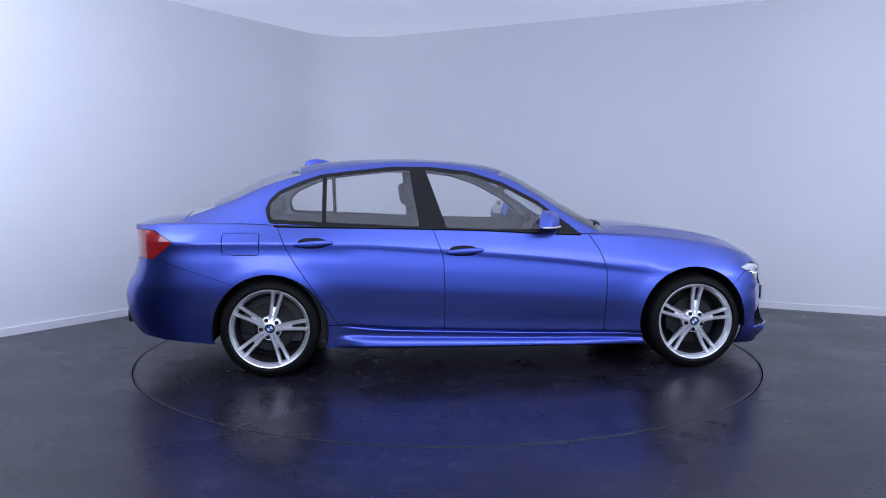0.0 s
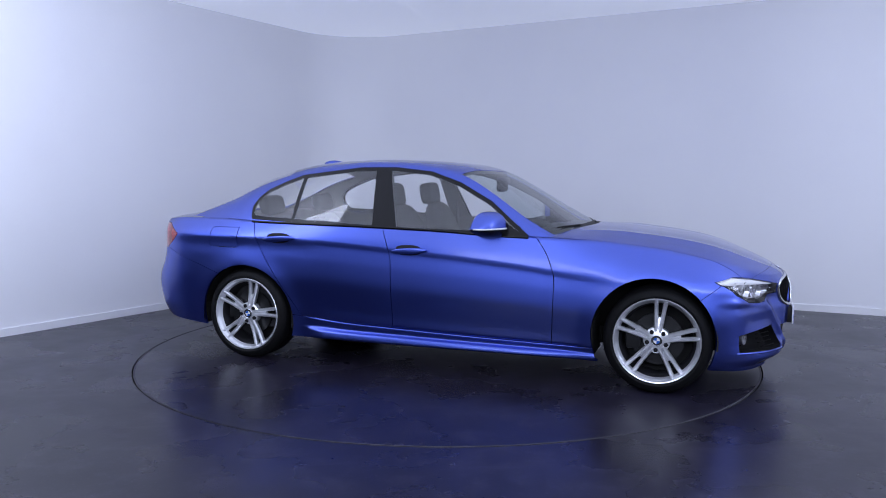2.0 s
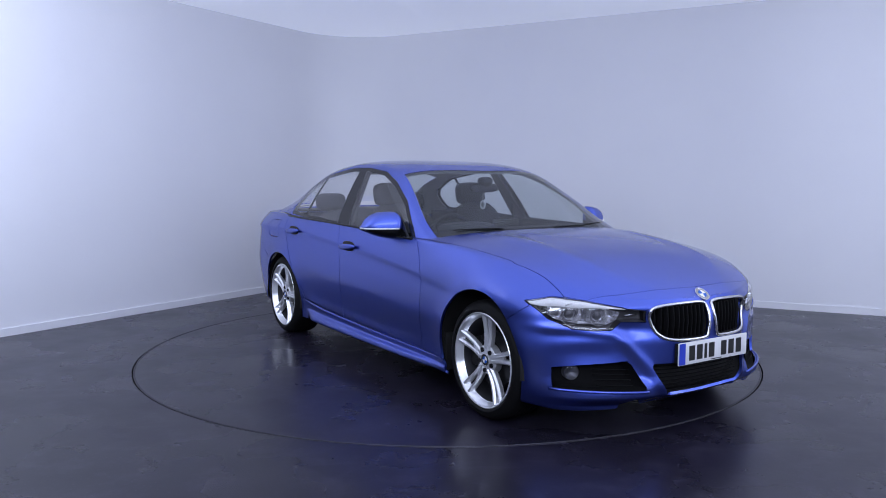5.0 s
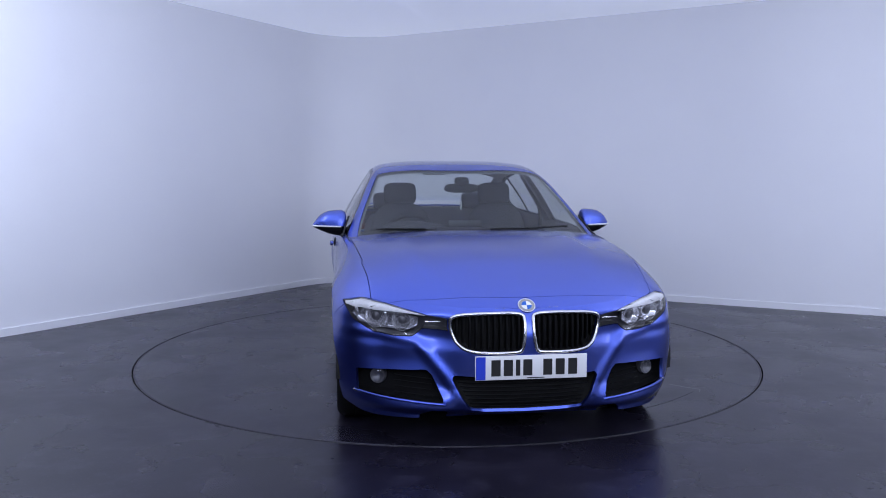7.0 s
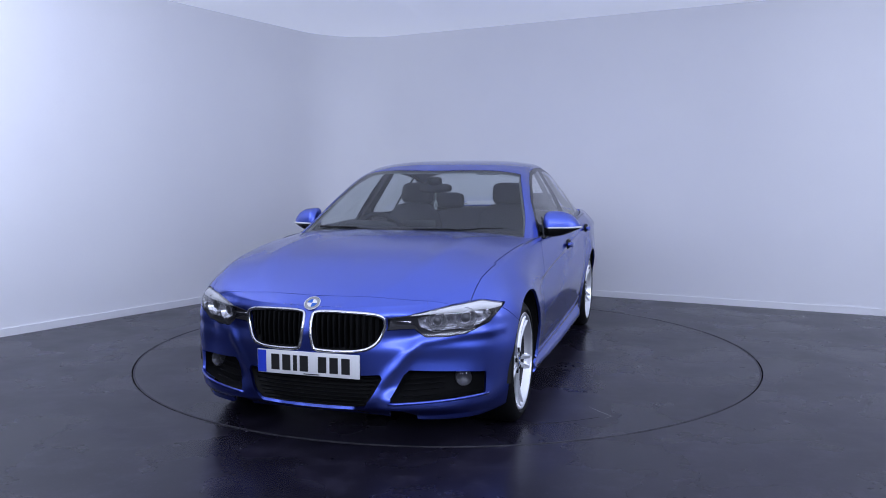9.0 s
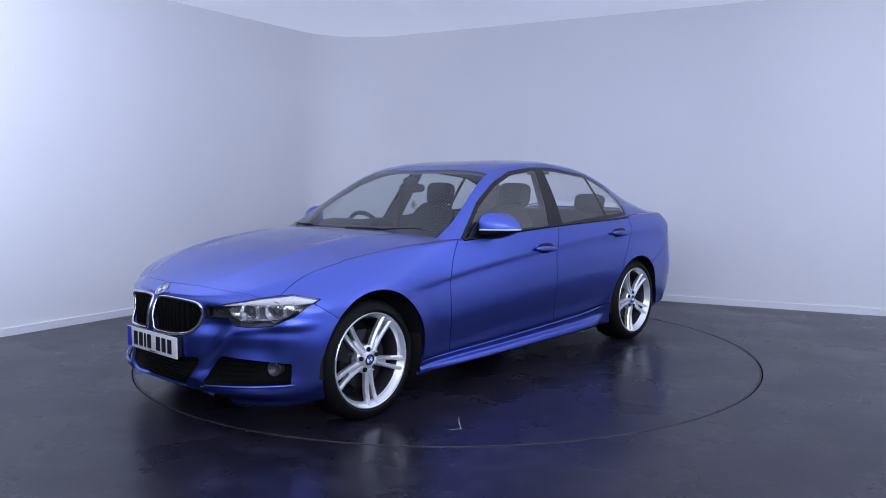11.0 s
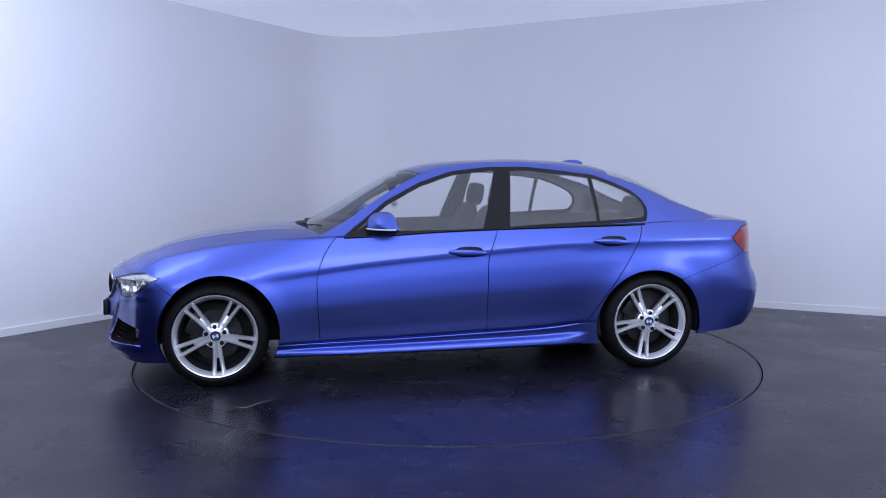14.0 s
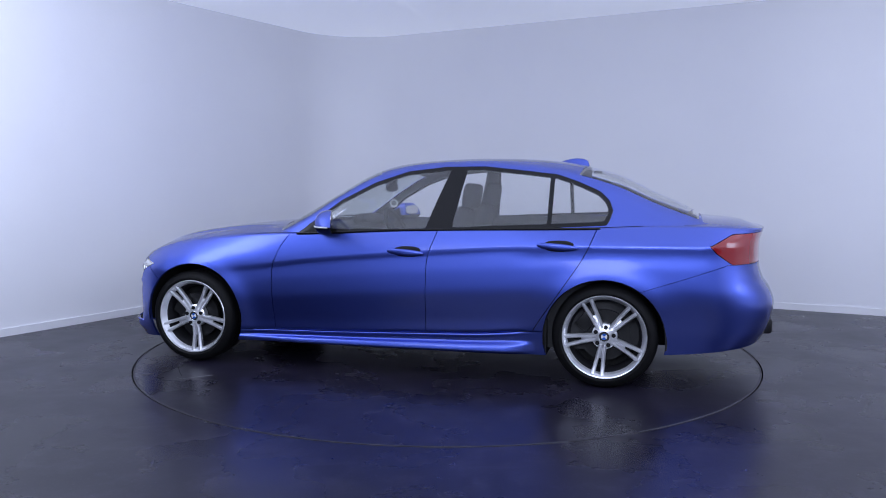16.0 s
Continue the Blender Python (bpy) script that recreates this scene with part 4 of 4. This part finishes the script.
            c = lathe([(0.0, 0.008), (r * 0.4, 0.003), (r * 0.52, -0.008), (r * 0.52, -0.03)], 20)
            bmesh.ops.transform(c, matrix=Matrix.Translation((x - 0.040, s * y, z)) @ pose(0, 0, 0, 0, 0, -90 + s * 24), verts=c.verts)
            part("bulb_shield", c, HOUSING, h)
        top = [(0.822, 0.676), (0.78, 0.690), (0.745, 0.698), (0.69, 0.690), (0.62, 0.679), (0.54, 0.662), (0.46, 0.646)]
        bm = bmesh.new()
        A = [bm.verts.new((front_x(y, z) - 0.016, s * y, z)) for y, z in top]
        deep = [0.006 + 0.034 * smooth_step((y - 0.44) / 0.30) * (1 - 0.8 * smooth_step((y - 0.76) / 0.07)) for y, z in top]
        B = [bm.verts.new((front_x(y, z - d) - 0.006, s * y, z - d)) for (y, z), d in zip(top, deep)]
        C = [bm.verts.new((front_x(y, z) - 0.045, s * y, z - d - 0.004)) for (y, z), d in zip(top, deep)]
        for i in range(len(top) - 1):
            bm.faces.new((A[i], A[i + 1], B[i + 1], B[i]))
            bm.faces.new((B[i], B[i + 1], C[i + 1], C[i]))
        bmesh.ops.recalc_face_normals(bm, faces=bm.faces)
        part("brow_strip", bm, BROW, h, "white light strip along the top of the lamp")
        part("side_reflector", box(0.010, 0.014, 0.050, (front_x(0.775, 0.63) - 0.022, s * 0.770, 0.632), 0.003), SILVER, h)
        part("lamp_bar", box(0.010, 0.075, 0.007, (front_x(0.42, 0.608) - 0.014, s * 0.425, 0.612), 0.003), CHROME, h)
    # number plate, its writing as plain bars
    pl = part("number_plate", box(0.008, 0.52, 0.111, (2.184, 0.008, 0.420), 0.003), WHITE, car, "white front number plate with a blue band")
    part("plate_band", box(0.001, 0.044, 0.105, (2.1888, -0.227, 0.420)), PLATE_BLUE, pl)
    for k, y in enumerate((-0.165, -0.108, -0.063, -0.018, 0.075, 0.133, 0.192)):
        part("plate_bar", box(0.001, 0.020 if k == 2 else 0.042, 0.074, (2.1890, y + 0.008, 0.420), 0.0), BLACK, pl)
    part("plate_line", box(0.001, 0.08, 0.004, (2.1890, 0.028, 0.372)), BLACK, pl)
    holder = part("plate_holder", box(0.03, 0.50, 0.10, (2.165, 0.008, 0.420), 0.004), PLASTIC, car)


def superblob(rx, ry, rz, n=24, m=14, e=2.6):
    """A rounded block of three half-sizes."""
    bm = bmesh.new()
    bmesh.ops.create_uvsphere(bm, u_segments=n, v_segments=m, radius=1)
    for v in bm.verts:
        c = v.co
        k = (abs(c.x) ** e + abs(c.y) ** e + abs(c.z) ** e) ** (1 / e)
        v.co = Vector((c.x / k * rx, c.y / k * ry, c.z / k * rz))
    return bm


MIRROR_TOP = curve((0.80, 1.052), (0.83, 1.067), (0.90, 1.063), (0.95, 1.045), (0.985, 1.018), (1.005, 0.988), (1.02, 0.968))
MIRROR_FOOT = curve((0.80, 0.890), (0.90, 0.906), (0.98, 0.936), (1.02, 0.954))
MIRROR_DEEP = curve((0.80, 0.095), (0.84, 0.117), (0.93, 0.112), (0.99, 0.085), (1.02, 0.045))


def mirror_back(y):
    """The rear face of the mirror, swept back towards its tip."""
    return 0.368 - 0.34 * (y - 0.82)


def mirror_shell(s, z_of, grow):
    """Half of the mirror's shell, above or below the line of its indicator strip."""
    bm = bmesh.new()
    rows = []
    for y in (0.798, *np.linspace(0.806, 1.012, 15), 1.019):
        end = 0.90 if y in (0.798, 1.019) else 1.0
        deep, h = float(MIRROR_DEEP(y)) * end + grow, (float(z_of(y)) - 0.963) * end
        back = mirror_back(y)
        ring = [(back, 0.963 + h * 0.93), (back, 0.963)]
        for k in range(11):
            a = math.pi / 2 * k / 10
            ring.append((back + 0.001 + deep * math.cos(a) ** 0.72, 0.963 + h * math.sin(a) ** 0.72))
        rows.append([bm.verts.new((x, s * y, z)) for x, z in ring])
    n = len(rows[0])
    for A, B in zip(rows, rows[1:]):
        for k in range(n):
            bm.faces.new((A[k], A[(k + 1) % n], B[(k + 1) % n], B[k]))
    bm.faces.new(rows[0])
    bm.faces.new(rows[-1])
    bmesh.ops.recalc_face_normals(bm, faces=bm.faces)
    sharpen(bm, 50)
    return bm


def build_mirror(car, s):
    m = part("door_mirror", mirror_shell(s, MIRROR_TOP, 0.0), PAINT, BODY["front_door", s], "blue door mirror with a black foot and silver indicator strip")
    part("mirror_base", mirror_shell(s, MIRROR_FOOT, -0.003), TRIM, m)
    foot = tube([(0.455, s * 0.775, 0.905), (0.435, s * 0.81, 0.915), (0.41, s * 0.86, 0.935)], 0.024, 8)
    part("mirror_foot", foot, TRIM, m)
    ys = np.linspace(0.83, 1.014, 12)
    strip = [(mirror_back(y) + 0.002 + float(MIRROR_DEEP(y)), s * y, 0.962) for y in ys] + [(mirror_back(1.02) + 0.02, s * 1.02, 0.962)]
    part("indicator_strip", tube(strip, 0.0058, 6), WHITE, m)
    glass = superblob(0.004, 0.088, 0.038, e=4)
    bmesh.ops.transform(glass, matrix=Matrix.Translation((mirror_back(0.895) - 0.001, s * 0.895, 1.003)) @ pose(0, 0, 0, 0, 0, s * 18.8), verts=glass.verts)
    part("mirror_glass", glass, CHROME, m)
    # triangular black foot plate in the window's corner
    tri = prism([(0.60, 0.905), (0.42, 1.03), (0.405, 0.915)], "y", 0.0, 0.012, 0.003)
    for v in tri.verts:
        a = (v.co.z - 0.90) / 0.2
        v.co.y = s * (v.co.y + 0.822 - 0.075 * a)
    bmesh.ops.recalc_face_normals(tri, faces=tri.faces)
    part("corner_plate", tri, TRIM, BODY["front_door", s])


def side_y(x, z):
    zc, zt, zb = float(Z_CREASE(x)), float(Z_TOP(x)), float(Z_BOT(x))
    up = z > zc
    zs = float(SILL_LINE(x))
    t = (z - zc) / (zt - zc) if up else (0.19 + 0.81 * (z - zs) / (zc - zs) if z > zs else 0.19 * (z - zb) / (zs - zb))
    return float(tub_point(np.array([x]), np.array([1.0]), t, up)[0, 1])


def build_handle(door, s, x0, z0):
    # A black bulge gives the look of a shaded recess behind the handle.
    cup = superblob(0.092, 0.012, 0.034)
    bmesh.ops.translate(cup, vec=(x0 - 0.01, s * (side_y(x0, z0) - 0.004), z0 + 0.003), verts=cup.verts)
    part("handle_shade", cup, GAP, door, "black patch for the shade behind the handle")
    bm = superblob(0.122, 0.013, 0.0205, e=3)
    for v in bm.verts:
        f = 1 - (v.co.x / 0.125) ** 2
        v.co.z *= 0.75 + 0.25 * f
        v.co.y += 0.010 * f
    bmesh.ops.transform(bm, matrix=Matrix.Translation((x0, s * (side_y(x0, z0) + 0.016), z0)) @ Matrix.Diagonal((1, s, 1, 1)) @ pose(0, 0, 0, 0, -3.5, 0), verts=bm.verts)
    bmesh.ops.recalc_face_normals(bm, faces=bm.faces)
    part("door_handle", bm, PAINT, door)


def build_trim(car):
    for s in (1, -1):
        build_mirror(car, s)
        build_handle(BODY["front_door", s], s, -0.155, 0.806)
        build_handle(BODY["rear_door", s], s, -1.118, 0.862)
        # waist strip under the side windows
        xs = np.linspace(0.62, -1.37, 40)
        part("waist_strip", tube([(x, s * (float(BELT_Y(x)) + 0.008), float(Z_TOP(x)) - 0.001) for x in xs], 0.009, 6), TRIM, car)
        # wheel arch liners
        for xw, zw in ((1.38, 0.333), (-1.40, 0.302)):
            bm = bmesh.new()
            rows = []
            for i in range(25):
                a = radians(-8 + 196 * i / 24)
                c, n = math.cos(a), math.sin(a)
                rows.append([bm.verts.new((xw + r * c, s * y, zw + r * n)) for r, y in ((0.362, 0.872), (0.374, 0.85), (0.374, 0.50), (0.10, 0.48))])
            for A, B in zip(rows, rows[1:]):
                for k in range(3):
                    bm.faces.new((A[k], A[k + 1], B[k + 1], B[k]))
            bmesh.ops.recalc_face_normals(bm, faces=bm.faces)
            part("arch_liner", bm, GAP, car)
        part("sill_underside", box(1.9, 0.30, 0.10, (0.0, s * 0.66, 0.255), 0.01), GAP, car)
        # Added black sheets stand for the shade under the car beside the wheels.
        for x, z in ((1.015, 0.29), (-1.045, 0.29), (-1.775, 0.34)):
            part("dark_sheet", box(0.018, 0.36, 0.22, (x, s * 0.66, z), 0.004), GAP, car)
        part("jack_pad", box(0.06, 0.05, 0.03, (0.93, s * 0.74, 0.185), 0.004), PLASTIC, car)
        part("jack_pad", box(0.06, 0.05, 0.03, (-0.93, s * 0.74, 0.195), 0.004), PLASTIC, car)
    part("underbody", box(4.0, 1.02, 0.12, (-0.1, 0, 0.27), 0.02), GAP, car)
    # shark fin on the roof
    bm = bmesh.new()
    secs = []
    for k in range(9):
        f = k / 8
        x = -1.03 - 0.20 * f
        h = 0.048 * math.sin(min(1, f * 1.25) * math.pi / 2) * (1 if f < 0.9 else 0.88)
        w = 0.008 + 0.026 * math.sin(math.pi * min(1, 0.15 + f * 0.8))
        z = float(ROOF(x)) - 0.006
        secs.append([bm.verts.new((x - 0.012 * (1 - q) * f, w * p, z + h * q)) for p, q in ((-1, 0), (-0.55, 0.4), (-0.22, 0.85), (0, 1), (0.22, 0.85), (0.55, 0.4), (1, 0))])
    for A, B in zip(secs, secs[1:]):
        for i in range(6):
            bm.faces.new((A[i], A[i + 1], B[i + 1], B[i]))
    bm.faces.new(secs[0])
    bm.faces.new(secs[-1])
    bmesh.ops.recalc_face_normals(bm, faces=bm.faces)
    part("roof_aerial", bm, PAINT, BODY["roof"], "blue shark-fin aerial")
    # wipers at the foot of the windscreen
    for y0, y1, dy in ((-0.62, -0.02, 0.0), (0.05, 0.60, 0.0)):
        pts = []
        for y in np.linspace(y0, y1, 9):
            x = 0.885 - 0.32 * y * y - 0.03 * (y - y0)
            pts.append((x, y, float(ROOF(x)) - (float(ROOF(x)) - float(RAIL_Z(x))) * (abs(y) / float(RAIL_Y(x))) ** 2.8 + 0.006))
        w = part("wiper", tube(pts, 0.0045, 6), PLASTIC, car, "black windscreen wiper")
        part("wiper_arm", tube([(pts[4][0] + 0.01, pts[4][1], pts[4][2] + 0.006), (0.90 - 0.3 * y0 * y0, y0 + 0.02, float(HOOD(0.9)) + 0.004)], 0.005, 6), PLASTIC, w)
    part("rear_diffuser", box(0.10, 0.80, 0.10, (-2.37, 0, 0.345), 0.02), PLASTIC, BODY["rear_bumper"])
    part("brake_light_housing", box(0.05, 0.20, 0.02, (-1.30, 0, 1.318), 0.006), PLASTIC, car)


def seat_shape(w, h, lean):
    base = superblob(0.26, w / 2, 0.085, e=4)
    bmesh.ops.translate(base, vec=(0.20, 0, 0.0), verts=base.verts)
    back = superblob(0.075, w / 2, h / 2, e=3.4)
    for v in back.verts:
        v.co.y *= 1 - 0.16 * (v.co.z / h + 0.5)
    bmesh.ops.transform(back, matrix=pose(0, 0, 0.02, 0, lean, 0) @ pose(0, 0, h / 2), verts=back.verts)
    return base, back


def build_cabin(car):
    for s in (1, -1):
        base, back = seat_shape(0.52, 0.64, -20)
        m = Matrix.Translation((-0.22, s * 0.37, 0.46))
        for b in (base, back):
            bmesh.ops.transform(b, matrix=m, verts=b.verts)
        seat = part("front_seat", base, CLOTH, car, "charcoal cloth front seat with a head restraint")
        part("backrest", back, CLOTH, seat)
        head = superblob(0.052, 0.125, 0.085, e=4.5)
        bmesh.ops.transform(head, matrix=Matrix.Translation((-0.48, s * 0.37, 1.155)) @ pose(0, 0, 0, 0, -10, 0), verts=head.verts)
        part("headrest", head, CLOTH, seat)
        for d in (-0.05, 0.05):
            part("headrest_post", tube([(-0.47, s * 0.37 + d, 1.04), (-0.48, s * 0.37 + d, 1.13)], 0.006, 6), CHROME, seat)
        belt = [(-0.36, s * 0.70, 1.16), (-0.36, s * 0.72, 0.95), (-0.33, s * 0.70, 0.62)]
        part("seat_belt", tube(belt, 0.014, 4), PLASTIC, car)
        # inner side of the doors
        xs = np.linspace(0.95, -1.62, 40)
        rows = [np.stack([xs, s * (BELT_Y(xs) - 0.045 - o), z + 0 * xs], -1) for z, o in ((0.22, 0.0), (0.5, 0.02), (0.7, 0.05), (0.8, 0.03))]
        rows.append(np.stack([xs, s * (BELT_Y(xs) - 0.055), Z_TOP(xs) + 0.002], -1))
        rows.append(np.stack([xs, s * (BELT_Y(xs) - 0.014), Z_TOP(xs) + 0.006], -1))
        bm = grid_mesh(np.stack(rows))
        bmesh.ops.recalc_face_normals(bm, faces=bm.faces)
        part("door_lining", bm, DASH, car)
        # inner face of the middle roof pillar
        lining = prism([(-0.275, 0.95), (-0.395, 1.32), (-0.485, 1.32), (-0.435, 0.95)], "y", s * 0.555, s * 0.575)
        for v in lining.verts:
            v.co.y += s * (1.34 - v.co.z) * 0.57
        part("pillar_lining", lining, CLOTH, car)
    bench = superblob(0.27, 0.62, 0.10, e=4)
    bmesh.ops.translate(bench, vec=(-1.05, 0, 0.46), verts=bench.verts)
    rear = part("rear_seat", bench, CLOTH, car, "charcoal cloth rear bench seat")
    back = superblob(0.08, 0.62, 0.31, e=4)
    bmesh.ops.transform(back, matrix=Matrix.Translation((-1.36, 0, 0.72)) @ pose(0, 0, 0, 0, -22, 0), verts=back.verts)
    part("backrest", back, CLOTH, rear)
    for y in (-0.40, 0.40):
        head = superblob(0.048, 0.13, 0.07, e=4.5)
        bmesh.ops.transform(head, matrix=Matrix.Translation((-1.47, y, 1.075)) @ pose(0, 0, 0, 0, -14, 0), verts=head.verts)
        part("headrest", head, CLOTH, rear)
    shelf = superblob(0.24, 0.60, 0.012, e=5)
    bmesh.ops.translate(shelf, vec=(-1.70, 0, 1.0), verts=shelf.verts)
    part("parcel_shelf", shelf, DASH, car)
    dash = superblob(0.24, 0.72, 0.17, e=4)
    bmesh.ops.translate(dash, vec=(0.66, 0, 0.775), verts=dash.verts)
    d = part("dashboard", dash, DASH, car, "dark moulded dashboard")
    hood = superblob(0.10, 0.20, 0.05, e=3)
    bmesh.ops.translate(hood, vec=(0.55, -0.37, 0.945), verts=hood.verts)
    part("instrument_hood", hood, DASH, d)
    part("screen", box(0.015, 0.22, 0.09, (0.50, -0.02, 0.955), 0.006), TRIM, d)
    ring = [(0.19 * math.cos(a), 0.19 * math.sin(a), 0) for a in np.linspace(0, 2 * math.pi, 33)[:-1]]
    m = Matrix.Translation((0.30, -0.37, 0.855)) @ pose(0, 0, 0, 0, -66, 0)
    w = part("steering_wheel", tube([m @ Vector(p) for p in ring], 0.016, 8, True), PLASTIC, car, "black leather steering wheel")
    pad = superblob(0.07, 0.075, 0.022)
    bmesh.ops.transform(pad, matrix=m, verts=pad.verts)
    part("airbag_pad", pad, PLASTIC, w)
    for a in (90, -90, 180):
        e = m @ Vector((0.185 * math.cos(radians(a)), 0.185 * math.sin(radians(a)), 0))
        part("wheel_spoke", tube([m @ Vector((0, 0, 0)), e], 0.014, 6), PLASTIC, w)
    tunnel = superblob(0.62, 0.11, 0.16, e=4)
    bmesh.ops.translate(tunnel, vec=(-0.05, 0, 0.40), verts=tunnel.verts)
    part("centre_console", tunnel, DASH, car)
    part("cabin_floor", box(2.6, 1.36, 0.03, (-0.3, 0, 0.34), 0.01), GAP, car)
    bulk = box(0.03, 1.40, 0.56, (0.93, 0, 0.62), 0.01)
    part("bulkhead", bulk, GAP, car)
    part("boot_wall", box(0.03, 1.20, 0.52, (-1.66, 0, 0.72), 0.01), GAP, car)
    mir = superblob(0.022, 0.12, 0.032, e=3)
    bmesh.ops.translate(mir, vec=(0.225, 0, 1.207), verts=mir.verts)
    r = part("rear_view_mirror", mir, PLASTIC, car, "black interior rear-view mirror")
    part("mirror_stem", tube([(0.235, 0, 1.22), (0.27, 0, 1.28)], 0.012, 6), PLASTIC, r)
    part("sensor_pod", superblob(0.05, 0.05, 0.03), PLASTIC, r).data.transform(Matrix.Translation((0.235, 0, 1.255)))


def build_freshener():
    """A round tag on a string, hanging from the interior mirror; built in the car's space."""
    f = new("air_freshener")
    ring = lathe([(0.020, -0.002), (0.032, -0.002), (0.032, 0.002), (0.020, 0.002), (0.020, -0.002)], 28)
    bmesh.ops.transform(ring, matrix=Matrix.Translation((0.21, 0, 1.088)), verts=ring.verts)
    part("rim", ring, WHITE, f)
    disc = lathe([(0.0, 0.0), (0.020, 0.0)], 24)
    bmesh.ops.transform(disc, matrix=Matrix.Translation((0.21, 0, 1.088)), verts=disc.verts)
    part("disc", disc, LINER, f)
    part("string", tube([(0.21, 0, 1.119), (0.215, 0, 1.18)], 0.0018, 5), WHITE, f)
    return tagged(f, "small round white air freshener hanging from the mirror", "air freshener")


build_nose(CAR)
build_trim(CAR)
build_cabin(CAR)
FRESHENER = build_freshener()


# ---------------------------------------------------------------- movement
CAR_OFFSET = Vector((0.191, 0.0425, 0))


def motions():
    """The turntable and the car on it turn together at an even rate."""
    times = [k * 0.25 for k in range(65)]
    turn = [(t, 5.6 - 12.5 * t) for t in times]
    walk(TABLE, [(t, pose(0, 0, 0, 0, 0, a)) for t, a in turn])
    ride = [(t, Matrix.Translation(pose(0, 0, 0, 0, 0, a) @ CAR_OFFSET) @ pose(0, 0, 0, 0, 0, a)) for t, a in turn]
    walk(CAR, ride)
    walk(FRESHENER, ride)


motions()
